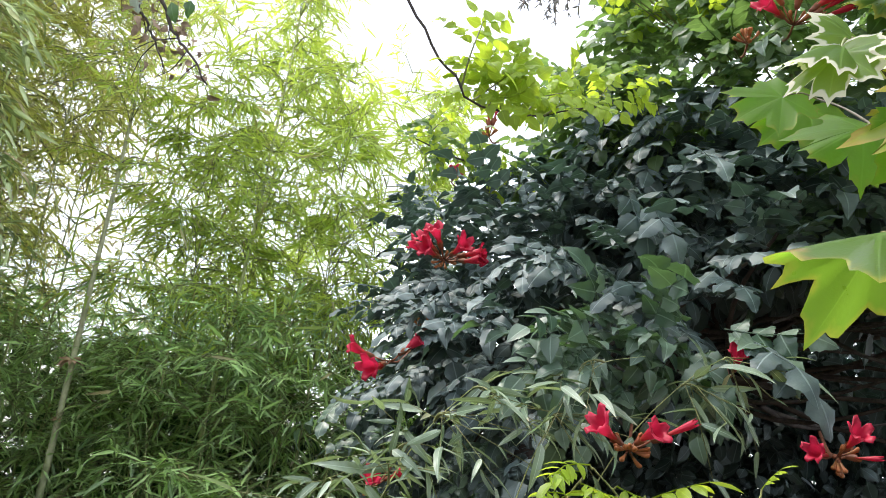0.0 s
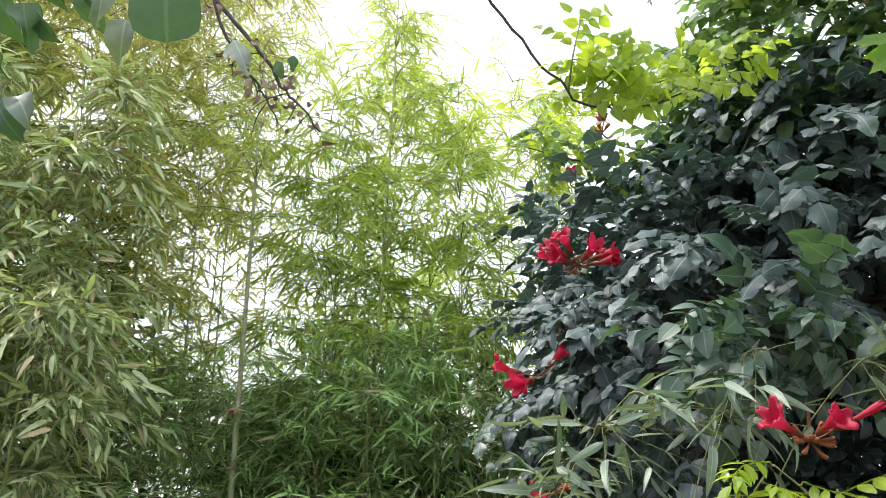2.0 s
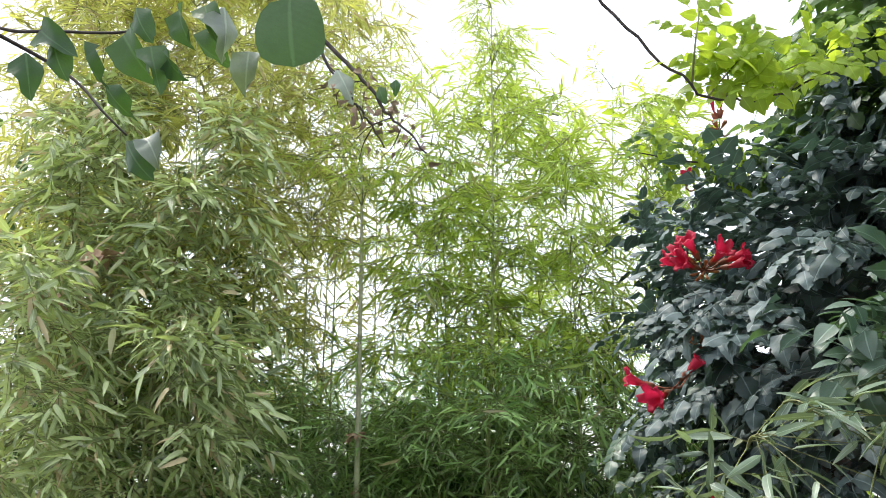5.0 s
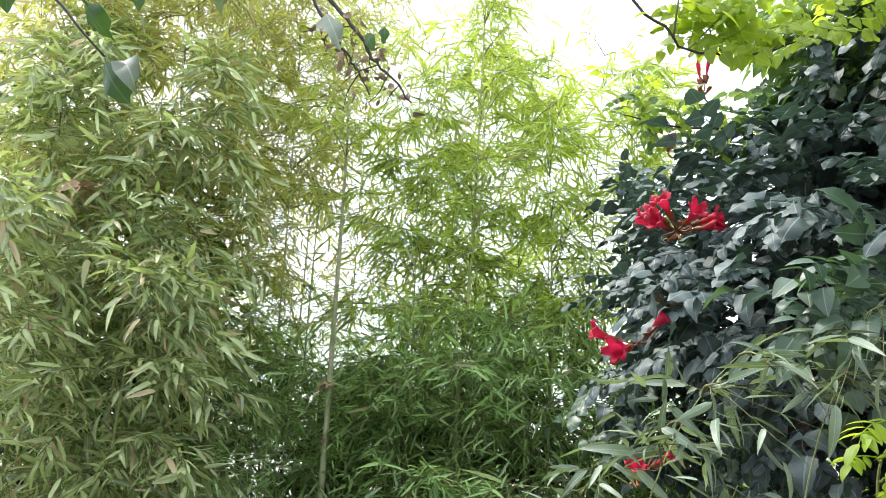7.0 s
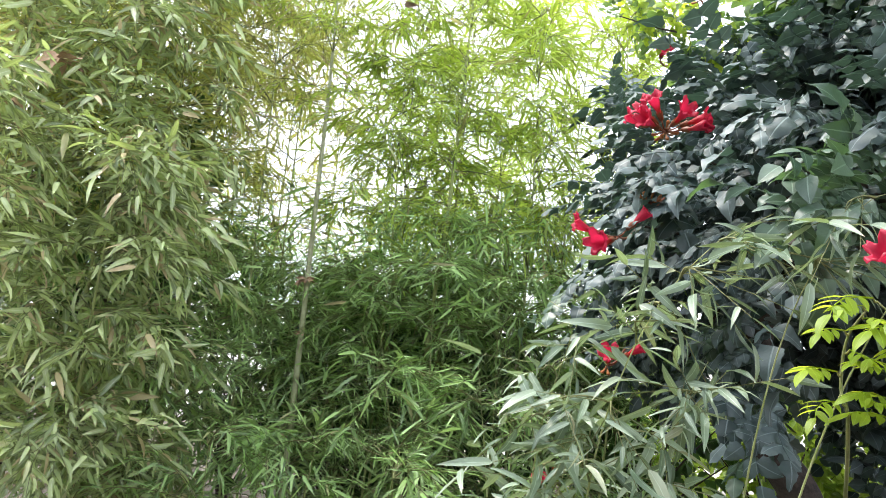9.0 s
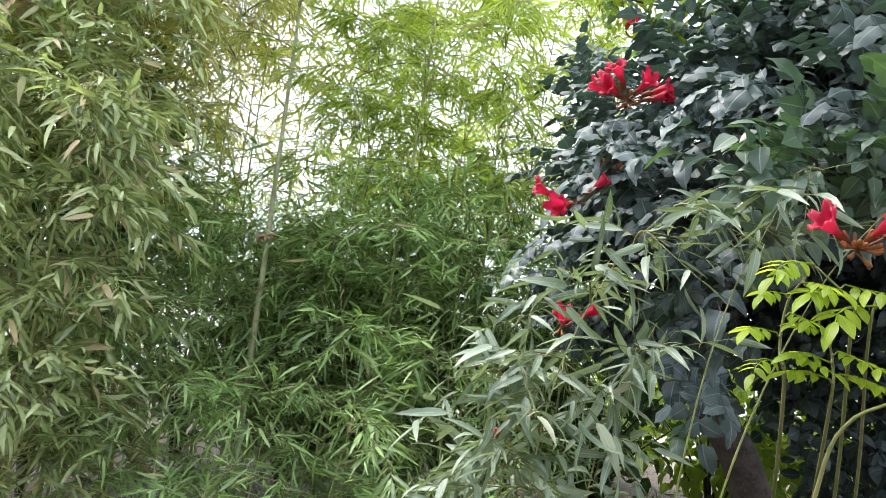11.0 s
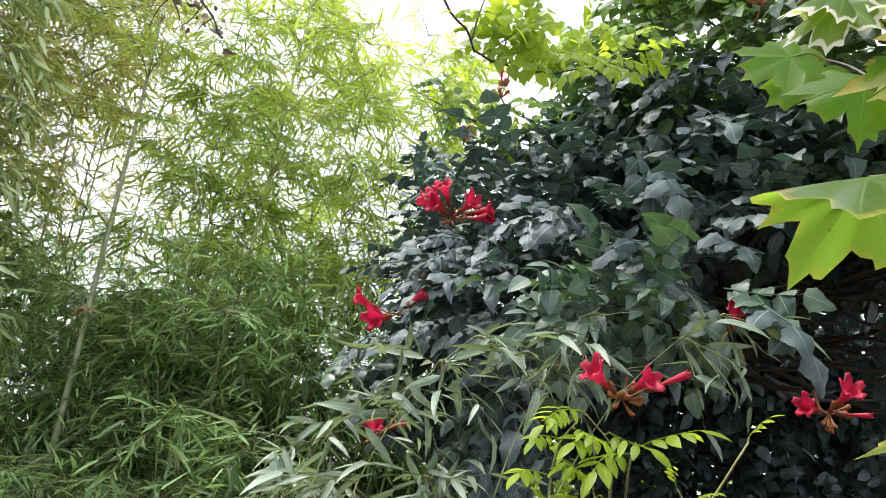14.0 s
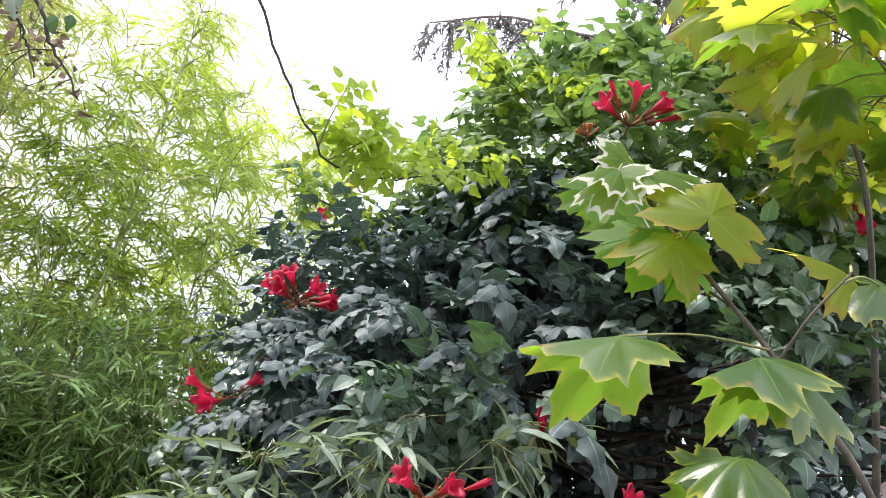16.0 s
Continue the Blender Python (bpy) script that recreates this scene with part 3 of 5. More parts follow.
# the taller ones beside them
TALL_SIDE = [(-2.3, 4.8, 4.6, 0.9, 0.8), (-2.3, 4.3, 4.7, 0.9, 0.7), (-2.75, 3.9, 4.9, 0.9, 0.75), (-3.2, 3.7, 5, 0.9, 0.75), (-3.1, 4.4, 5.2, 0.9, 0.75),
             (-3.7, 4, 5, 0.9, 0.75), (-4.2, 3.6, 5, 0.9, 0.75), (-2.65, 3.3, 4.6, 0.9, 0.7), (-3, 3.1, 4.4, 0.8, 0.7), (-2.6, 4.6, 5, 0.9, 0.7),
             (-2.2, 3.7, 4.3, 2.5, 0.7), (-2.9, 2.75, 4.2, 2, 0.7), (-2.4, 3, 4, 1.9, 0.65), (-3.3, 2.9, 4.4, 1.2, 0.7), (-3.6, 5.2, 2.6, 0.3, 0.9)]
# young growth at their foot
LOW_FRONT = [(-0.75, 3.6, 1.95, 0.3, 0.6), (-1.25, 3.75, 2, 0.3, 0.65), (-1.7, 3.2, 1, 0.2, 0.5), (-2.3, 3.3, 1.4, 0.2, 0.5), (-0.45, 3.8, 1.75, 0.3, 0.55),
             (-1.1, 3.1, 1.4, 0.2, 0.55), (-0.62, 3, 1.3, 0.2, 0.5), (-1.4, 2.9, 1.15, 0.15, 0.5), (-0.9, 2.6, 1, 0.15, 0.5), (-1.7, 2.7, 1.05, 0.15, 0.5)]
# and between them
LOW_FRONT_MORE = [(-0.55, 2.4, 0.85, 0.1, 0.45), (-1.25, 2.3, 0.8, 0.1, 0.45), (-1.75, 3.9, 1.75, 0.3, 0.6), (-1.95, 3.85, 1.6, 0.3, 0.6),
                  (-1.55, 3.8, 1.75, 0.3, 0.6), (-2.3, 3.6, 1.9, 0.3, 0.6), (-1.05, 3.5, 1.8, 0.3, 0.6), (-2.4, 2.9, 1.2, 0.2, 0.5), (-2, 2.9, 1.2, 0.2, 0.5),
                  (-1.4, 3.85, 1.5, 0.2, 0.6)]
# young growth behind
LOW_BACK = [(-2.2, 5.8, 2.2, 0.4, 0.9), (-0.4, 5.6, 2.4, 0.4, 0.8), (-2.05, 4, 1.85, 0.3, 0.65), (-0.2, 4.6, 1.8, 0.3, 0.6), (-1.2, 5.2, 2.2, 0.3, 0.8),
            (-2, 5.2, 1.9, 0.3, 0.8), (-0.7, 5, 2.2, 0.3, 0.7), (-1.6, 4.9, 2.2, 0.3, 0.8), (-2.5, 5.4, 2, 0.3, 0.8)]
# and further off
LOW_FAR = [(0, 5.4, 1.7, 0.3, 0.7), (-1.85, 4.4, 1.9, 0.3, 0.7), (-1.6, 4.3, 2, 0.3, 0.7), (-0.3, 6.2, 2, 0.3, 0.9), (-1, 6.4, 2.1, 0.3, 0.9),
           (-1.7, 6.2, 2, 0.3, 0.9), (-2.4, 6.4, 2.2, 0.3, 0.9), (-3.1, 6, 2.4, 0.3, 0.9), (-2.9, 5, 2.2, 0.3, 0.8)]
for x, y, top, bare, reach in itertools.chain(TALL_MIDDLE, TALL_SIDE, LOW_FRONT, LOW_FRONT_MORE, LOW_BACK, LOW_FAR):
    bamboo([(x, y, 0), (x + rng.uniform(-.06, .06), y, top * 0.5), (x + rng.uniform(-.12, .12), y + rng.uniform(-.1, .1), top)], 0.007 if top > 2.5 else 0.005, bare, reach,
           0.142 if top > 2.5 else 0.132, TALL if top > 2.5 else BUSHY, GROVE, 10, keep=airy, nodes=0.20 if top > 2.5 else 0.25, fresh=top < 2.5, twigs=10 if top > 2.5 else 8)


def sheath(at, size, parent_label):
    """A dry papery sheath, frayed round a joint."""
    root = thing("dry_sheath", at, parent_label, "leaf sheath", "dry sheaths")
    for k in range(9):
        g = k * 0.7 + rng.uniform(-0.3, 0.3)
        way = np.array((math.cos(g), math.sin(g) * 0.8, rng.uniform(-0.7, 0.6)))
        part("flap", Shape().many(ovate(rng.uniform(0.16, 0.34), rng.uniform(-0.3, 0.6), 0.6, 0, rng.uniform(-1.2, 1.2), 0.06), frames(way[None], (UP + rng.normal(0, 0.5, 3))[None]) * size * rng.uniform(0.7, 1.2), np.zeros((1, 3))), SHEATH, root)


sheath((-1.775, 3.545, 1.585), 0.062, "dry tan papery sheath caught on a bamboo joint")
sheath((-1.772, 3.548, 1.315), 0.035, "small dry tan sheath caught on a bamboo joint")
sheath((-2.28, 2.3, 2.27), 0.085, "tangled clump of dry brown leaves caught in the bamboo")
sheath((-2.53, 2.3, 2.11), 0.10, "tangled clump of dry brown leaves caught in the bamboo")
# a nearer clump with longer, hanging leaves
for x, y, top, reach, aim in ((-2.35, 2.7, 2.7, 0.6, -0.7), (-2.15, 2.5, 2.0, 0.55, -0.8), (-2.75, 2.6, 3.1, 0.6, -0.7), (-2.55, 2.2, 2.2, 0.55, -0.5),
                              (-3.0, 2.9, 3.3, 0.6, -0.7), (-2.3, 3.0, 3.0, 0.5, -0.9)):
    bamboo([(x, y, 0), (x + 0.05, y - 0.05, top * 0.55), (x + 0.18, y - 0.15, top)], 0.011, 0.4, reach, 0.118,
           "leafy bamboo with broad drooping olive-green leaves", "near bamboo clump", 120, droop=0.44, broad=True, aim=aim, twigs=11, fans=(4, 8), nodes=0.20, tone=BAMBOO_OLIVE)

# ---- trumpet vine ----
CENTRE, RADII = np.array((1.42, 3.6, 1.90)), np.array((1.80, 1.88, 1.07))
CROWN, CROWN_RADII = np.array((1.35, 3.0, 2.85)), np.array((1.05, 1.0, 0.75))


def trumpet(length, mouth, curve, seed, opened=1.0):
    """A trumpet flower: a slender curved tube that widens into five rounded, folded-back lobes."""
    r = np.random.RandomState(seed)
    rows = [(0, 0.14), (0.15, 0.15), (0.35, 0.24), (0.6, 0.40), (0.82, 0.52), (0.93, 0.66), (1.0, 0.86), (1.03, 1.0), (1.0, 1.12)]
    k, v, uv, t = 30, [], [], []
    tilt = r.uniform(0, 6.28)
    for i, (a, w) in enumerate(rows):
        lobe_part = max(0.0, (a * 1.0 if i < 8 else 1.03) - 0.88) / 0.15 if i >= 5 else 0
        for j in range(k):
            g = 2 * math.pi * j / k
            lobe = abs(math.cos(2.5 * g + tilt))
            rr = mouth * w * (1 - lobe_part * 0.42 * (1 - lobe ** 0.7) * opened)
            if i > 4:
                rr = mouth * 0.5 + (rr - mouth * 0.5) * opened
            rr *= 1 + 0.05 * lobe_part * math.sin(15 * g + 1.7 * seed) + 0.03 * math.sin(7 * g + 9 * a + seed)
            yy = length * (a - lobe_part * 0.10 * (1 - lobe)) + 0.004 * lobe_part * (math.sin(5 * g + seed) + 0.7 * math.sin(13 * g + 2 * seed))
            bend = curve * yy * yy / length
            v.append((rr * math.cos(g), yy, rr * math.sin(g) + bend)), uv.append((j / k, a))
    n = len(rows)
    for i in range(n - 1):
        for j in range(k):
            a, b = i * k + j, i * k + (j + 1) % k
            t += [(a, b, b + k), (a, b + k, a + k)]
    return np.array(v), np.array(t), np.array(uv)


def bud(length, width, seed):
    rows = [(0, 0.5), (0.2, 0.55), (0.5, 0.75), (0.8, 1.0), (0.94, 0.75), (1.0, 0.1)]
    k, v, uv, t = 12, [], [], []
    for a, w in rows:
        for j in range(k):
            g = 2 * math.pi * j / k
            v.append((width * w * math.cos(g), length * a, width * w * math.sin(g) * (1 + 0.06 * math.cos(5 * g)) + 0.2 * length * a * a)), uv.append((j / k, a))
    for i in range(len(rows) - 1):
        for j in range(k):
            a, b = i * k + j, i * k + (j + 1) % k
            t += [(a, b, b + k), (a, b + k, a + k)]
    return np.array(v), np.array(t), np.array(uv)


def cup(length, width):
    """A calyx: a ribbed bell with five short points."""
    rows = [(0, 0.35), (0.1, 0.7), (0.5, 0.9), (0.8, 1.05), (1.0, 1.15)]
    k, v, uv, t = 15, [], [], []
    for a, w in rows:
        for j in range(k):
            g = 2 * math.pi * j / k
            v.append((width * w * math.cos(g), length * (a + (0.3 if j % 3 == 0 and a == 1 else 0)), width * w * math.sin(g))), uv.append((j / k, a))
    for i in range(len(rows) - 1):
        for j in range(k):
            a, b = i * k + j, i * k + (j + 1) % k
            t += [(a, b, b + k), (a, b + k, a + k)]
    return np.array(v), np.array(t), np.array(uv)


TRUMPETS = [Shape().add(*trumpet(0.076, 0.033, c, s, o)).mesh("trumpet_flower", PETAL) for c, s, o in ((0.15, 1, 1.0), (-0.1, 2, 1.0), (0.25, 3, 0.75), (0.0, 4, 0.35))] + [Shape().add(*trumpet(0.08, 0.015, 0.05, 5, 0.0)).mesh("trumpet_flower", PETAL)]
BUDS = [Shape().add(*bud(0.026, 0.0052, s)).mesh("bud", BUD) for s in (1, 2)]
CUPS = [Shape().add(*cup(0.026, 0.0095)).mesh("calyx", CALYX)]


def flower_cluster(vine, hub, flowers, buds=(), stem_from=None, label="cluster of red trumpet flowers"):
    """A hub with short stalks; each flower or bud is given by its way from the hub, the stalk's length and its shape."""
    base = np.array(vine.location)
    hub = np.array(hub, float) - (0.0, 0.10, 0.0)
    shape = Shape()
    start = np.array(stem_from, float) if stem_from is not None else hub + np.array((0.04, 0.17, 0.05))
    shape.tube(smooth_path((start - hub, (start - hub) * 0.45 - UP * 0.015, (0, 0, 0)), 7), np.linspace(0.004, 0.003, 7), 5)
    items = []
    for way, stalk, kind, scale in flowers:
        w = unit(np.array(way, float))
        shape.tube(np.array(((0, 0, 0), w * stalk * 0.5 - UP * 0.004, w * stalk)), (0.0028, 0.0024, 0.0024), 5)
        items.append((w, w * stalk, kind, scale))
    for way in buds:
        w = unit(np.array(way, float))
        shape.tube(np.array(((0, 0, 0), w * 0.02)), (0.0024, 0.002), 5)
    cluster = part("flower_head", shape, CALYX, vine, label, m=Matrix.Translation(hub - base))
    for w, at, kind, scale in items:
        turn = frames(w[None], (UP + rng.normal(0, 0.3, 3))[None])[0]
        part("calyx", CUPS[0], CALYX, cluster, m=as_matrix(turn * scale, at))
        part("trumpet_flower", TRUMPETS[kind], PETAL, cluster, m=as_matrix(turn * scale, at + w * 0.012 * scale))
    for way in buds:
        w = unit(np.array(way, float))
        turn = frames(w[None], UP[None])[0]
        part("bud", BUDS[rng.randint(2)], BUD, cluster, m=as_matrix(turn, w * 0.018))
    return cluster


def hollow(p):
    """Where the mound stands open underneath, towards the path, and one deep gap between its lobes."""
    side = np.clip((p[:, 0] - 0.40) / 0.45, 0, 1)
    rough = np.array([0.12 * noise.noise((q[0] * 2.5, q[1] * 2.5, 9.0)) for q in p])
    under = (p[:, 2] < 1.70 + (0.42 + 0.13 * (p[:, 1] - 1.8)) * side + rough) & (p[:, 1] < 4.2) & (p[:, 0] > 0.36)
    back = p[:, 1] - 1.9
    gap = ((p[:, 0] - 0.23 - 0.08 * back) / 0.10) ** 2 + ((p[:, 2] - 1.88 - 0.15 * back) / 0.15) ** 2 < 1
    return under | (gap & (p[:, 1] < 3.1))


def trumpet_vine():
    vine = thing("trumpet_vine", (0.74, 3.2, 0), "large dark green trumpet vine bush with clusters of red trumpet flowers", "vine")
    base = np.array(vine.location)
    trunk = smooth_path(((0.74, 3.2, -0.03), (0.66, 3.2, 0.5), (0.50, 3.2, 0.93), (0.38, 3.2, 1.10), (0.29, 3.2, 1.32), (0.40, 3.3, 1.8), (0.7, 3.4, 2.4)), 30)
    part("trunk", Shape().tube(trunk - base, np.linspace(0.095, 0.035, 30), 10), BARK, vine, "dark leaning woody trunk")
    for _ in range(40):
        d = unit(rng.normal(0, 1, 3) + (0, -0.35, 0.25))
        end = CENTRE + d * RADII * rng.uniform(0.75, 0.98)
        start = np.array((rng.uniform(0.3, 1.4), 3.3, rng.uniform(1.85, 2.3)))
        end[2] = max(end[2], 2.0 if end[0] > 0.36 else 1.3)
        mid = (start + end) / 2 + rng.normal(0, 0.12, 3)
        part("limb", Shape().tube(smooth_path((start, mid, end), 9) - base, np.linspace(0.014, 0.004, 9), 5, False), BARK, vine)

    # a dense dark inside, under the mound
    n = 3800
    p = np.stack((rng.uniform(0.25, 3.6, n), rng.uniform(4.2, 5.4, n), rng.uniform(0.05, 2.5, n)), 1)
    p = p[(p[:, 2] > 1.45 - 2.0 * np.clip(p[:, 0] - 0.75, 0, 2)) & (rng.rand(n) < np.where(p[:, 2] < 0.8, 0.8, 1.0))]
    foliage(vine, VINE_PLAIN, VINE_LEAF, rng.normal(0, 1, p.shape) - UP * 0.4, UP + rng.normal(0, 0.6, p.shape), rng.uniform(0.9, 1.3, len(p)), p, 0)

    n = 3300
    d = unit(rng.normal(0, 1, (n, 3)))
    p = CENTRE + d * RADII * rng.uniform(0.45, 0.86, (n, 1))
    p = p[(p[:, 2] > 1.72) & (p[:, 1] > 2.2) & ~hollow(p)]
    foliage(vine, VINE_PLAIN, VINE_LEAF, rng.normal(0, 1, p.shape) - UP * 0.3, UP + rng.normal(0, 0.6, p.shape), rng.uniform(1.0, 1.4, len(p)), p, 0)
    # a green spray that leans out over the mound's shoulder
    tip = smooth_path(((0.5, 3.0, 2.55), (0.2, 2.85, 2.56), (-0.08, 2.78, 2.56), (-0.28, 2.78, 2.62)), 30)
    part("limb", Shape().tube(tip - base, np.linspace(0.008, 0.002, 30), 5), BARK, vine)
    p = tip[rng.randint(4, 30, 44)] + rng.normal(0, 0.04, (44, 3)) * (1, 1.2, 0.8)
    foliage(vine, YOUNG_LEAVES, VINE_YOUNG, rng.normal(0, 0.8, p.shape) + (0, -0.3, 0.1), UP + (0, -0.4, 0) + rng.normal(0, 0.35, p.shape), rng.uniform(0.4, 0.7, 44), p, 44, "young_leaf", "fresh green young leaf")
    p = tip[rng.randint(12, 30, 26)] + rng.normal(0, 0.05, (26, 3)) + UP * 0.05
    foliage(vine, YOUNG_LEAVES, LIME_LEAF, rng.normal(0, 0.8, p.shape) + (0, -0.3, 0.2), UP + (0, -0.5, 0) + rng.normal(0, 0.35, p.shape), rng.uniform(0.5, 0.8, 26), p, 26, "young_leaf", "lime-green young leaf against the sky")

    # the leaves lie in lumpy shells like shingles, thinner inside: the main mound and a higher crown behind it
    for centre, radii, n, cut in ((CENTRE, RADII, 7000, 1.25), (CROWN, CROWN_RADII, 2300, 2.32)):
        d = unit(rng.normal(0, 1, (n, 3)))
        depth = 1 - np.abs(rng.normal(0, 0.15, n))
        lump = np.array([1 + 0.22 * noise.noise(Vector(q * 3.0 + centre)) + 0.15 * noise.noise(Vector(q * 8.0 + centre)) for q in d])
        p = centre + d * radii * (depth * lump)[:, None]
        out = unit(d / radii)
        low = np.array([cut - (0.10 if q[0] < 0.34 else 0) + 0.22 * noise.noise((q[0] * 2.0, q[1] * 2.0, 3.0)) for q in p])
        ok = (p[:, 2] > low) & ((d[:, 1] < 0.25) | (rng.rand(n) < 0.55))
        ok &= ~hollow(p)
        ok &= ~((((p[:, 0] + 0.02) / 0.15) ** 2 + ((p[:, 2] - 1.52) / 0.17) ** 2 < 1) & (p[:, 1] < 3.1))
        p, out, depth = p[ok], out[ok], depth[ok]
        down = unit(-UP + out * (out @ UP)[:, None])
        ways = out * 0.85 + down * 0.16 + rng.normal(0, 0.36, p.shape)
        ways[:, 2] = np.maximum(ways[:, 2], rng.uniform(-0.5, -0.15, len(p)))
        normals = out * 0.42 + UP * 1.0 + rng.normal(0, 0.28, p.shape)
        high = p[:, 2] + rng.normal(0, 0.10, len(p)) > 2.80 - 0.12 * p[:, 0]
        deep = ((depth < 0.82) | (out[:, 1] > 0.05)) & ~high
        shell = ~high & ~deep
        if shell.any():
            patch = np.array([noise.noise(Vector(q * 2.2)) for q in p]) + 0.9 * np.clip(p[:, 0] - 0.75, -0.4, 0.7) + 0.7 * np.clip(1.95 - p[:, 2], 0, 0.6) + rng.normal(0, 0.22, len(p)) > 0.30
            for pick, material, single in ((shell & ~patch, VINE_LEAF, 230), (shell & patch, VINE_GREEN, 50)):
                if pick.any():
                    foliage(vine, VINE_LEAVES, material, ways[pick], normals[pick], rng.uniform(0.58, 0.98, pick.sum()), p[pick], min(single, pick.sum()) if cut < 2 else 0)
        if deep.any():
            foliage(vine, VINE_PLAIN, VINE_LEAF, ways[deep], normals[deep], rng.uniform(0.8, 1.2, deep.sum()), p[deep], 0)
        foliage(vine, YOUNG_LEAVES, VINE_YOUNG, ways[high], normals[high], rng.uniform(0.9, 1.3, high.sum()), p[high], 120, "young_leaf", "fresh green young leaf")
    # the sunlit tips of the crown are lime green
    tips = np.stack((rng.uniform(0.28, 0.82, 34), rng.uniform(2.2, 2.6, 34), rng.uniform(3.02, 3.26, 34)), 1)
    foliage(vine, YOUNG_LEAVES, LIME_LEAF, rng.normal(0, 0.6, tips.shape) + (0, -0.3, 0.4), UP * 0.6 + (0, -0.6, 0) + rng.normal(0, 0.35, tips.shape), rng.uniform(0.6, 0.9, 34), tips, 34,
            "young_leaf", "lime-green young leaf against the sky")
    for k in range(0, 34, 3):
        part("limb", Shape().tube(smooth_path((CROWN + (tips[k] - CROWN) * 0.4, (CROWN + tips[k]) / 2 + rng.normal(0, 0.03, 3), tips[k]), 8) - base, np.linspace(0.006, 0.002, 8), 5, False), TWIG, vine)
    at = np.array(((0.66, 1.72, 1.875), (0.72, 1.74, 1.86), (0.42, 2.08, 2.30), (0.50, 2.10, 2.28), (0.30, 2.2, 2.1), (0.62, 2.1, 2.45)))
    foliage(vine, [VINE_LEAVES[3], VINE_LEAVES[5]], VINE_LEAF, np.array((0.0, -0.75, -0.35)) + rng.normal(0, 0.3, at.shape), np.array((0.0, -0.55, 0.9)) + rng.normal(0, 0.15, at.shape),
            np.full(len(at), 0.95), at, len(at))
    # green side stems that come forward past the maple
    n = 46
    p = np.stack((rng.uniform(0.98, 1.24, n), rng.uniform(1.42, 1.6, n), rng.uniform(1.90, 2.24, n)), 1)
    foliage(vine, VINE_LEAVES[:3], VINE_GREEN, rng.normal(0, 0.5, p.shape) + (-0.3, -0.6, 0), UP + (0, -0.35, 0) + rng.normal(0, 0.3, p.shape), rng.uniform(0.6, 0.9, n), p, 12)
    for k in range(0, n, 6):
        part("limb", Shape().tube(smooth_path((p[k], (p[k] + (1.2, 2.6, 2.1)) / 2 + rng.normal(0, 0.06, 3), (1.2, 2.7, 2.1)), 10) - base, np.linspace(0.003, 0.008, 10), 5, False), BARK, vine)
    # a greener, finer-leaved skirt where new stems come forward
    n = 100
    p = np.stack((rng.uniform(0.20, 0.66, n), rng.uniform(1.78, 2.05, n), rng.uniform(1.62, 1.92, n)), 1)
    p = p[p[:, 2] > 1.66 + 0.25 * np.clip(p[:, 0] - 0.35, 0, 1) + rng.uniform(0, 0.10, n)]
    foliage(vine, YOUNG_LEAVES + VINE_LEAVES[:2], VINE_GREEN, rng.normal(0, 0.5, p.shape) + (0, -0.7, -0.1), UP + (0, -0.5, 0) + rng.normal(0, 0.3, p.shape), rng.uniform(0.8, 1.1, len(p)), p, 0)
    for k in range(14):
        a = p[k * 5 % len(p)]
        part("limb", Shape().tube(smooth_path((a, (a + (0.7, 3.1, 2.0)) / 2 + rng.normal(0, 0.1, 3), (0.7, 3.2, 2.0)), 10) - base, np.linspace(0.003, 0.010, 10), 5, False), BARK, vine)
    return vine


def bud_fan(count, way, spread):
    """Ways for a tight bunch of buds about one direction."""
    return [np.array(way) + rng.normal(0, spread, 3) * (1, 0.6, 1) for _ in range(count)]


vine = trumpet_vine()
flower_cluster(vine, (-0.08, 2.50, 2.09), [((-0.7, -0.5, 0.45), 0.03, 0, 1), ((-0.35, -0.6, 0.75), 0.035, 1, 1), ((-0.6, -0.8, 0.05), 0.03, 0, 0.95), ((0.5, -0.7, 0.30), 0.03, 0, 1),
               ((0.95, -0.3, 0.30), 0.045, 1, 1), ((1.0, -0.45, -0.02), 0.05, 2, 0.9), ((-1.0, -0.2, 0.2), 0.05, 2, 0.85)],
               bud_fan(9, (0.1, -0.5, -0.5), 0.45))
flower_cluster(vine, (-0.182, 2.34, 1.735), [((-0.4, -0.9, -0.35), 0.03, 0, 1.1), ((-1.0, -0.3, 0.12), 0.05, 2, 0.9), ((0.75, -0.2, 0.75), 0.03, 3, 0.9)])
flower_cluster(vine, (-0.108, 2.42, 1.85), [], ((0.9, -0.3, 0.5), (-0.8, -0.3, 0.5), (0.3, -0.4, 0.8), (-0.3, -0.5, 0.4), (0.6, -0.5, 0.1)), label="cluster of orange flower buds")
flower_cluster(vine, (0.0, 2.78, 2.63), [((-0.16, -0.1, 1.0), 0.035, 4, 1.0), ((0.14, -0.05, 1.0), 0.045, 4, 1.1)],
               bud_fan(12, (0.0, -0.4, 0.25), 0.5))
flower_cluster(vine, (-0.13, 3.15, 2.55), [((0.1, -0.9, 0.2), 0.02, 1, 1.0)])
flower_cluster(vine, (0.366, 1.62, 1.60), [((-0.75, -0.45, 0.35), 0.02, 0, 0.88), ((0.35, -0.6, 0.45), 0.02, 1, 0.8), ((1.0, -0.2, 0.55), 0.045, 4, 1.0)],
               bud_fan(13, (0.15, -0.7, -0.1), 0.55))
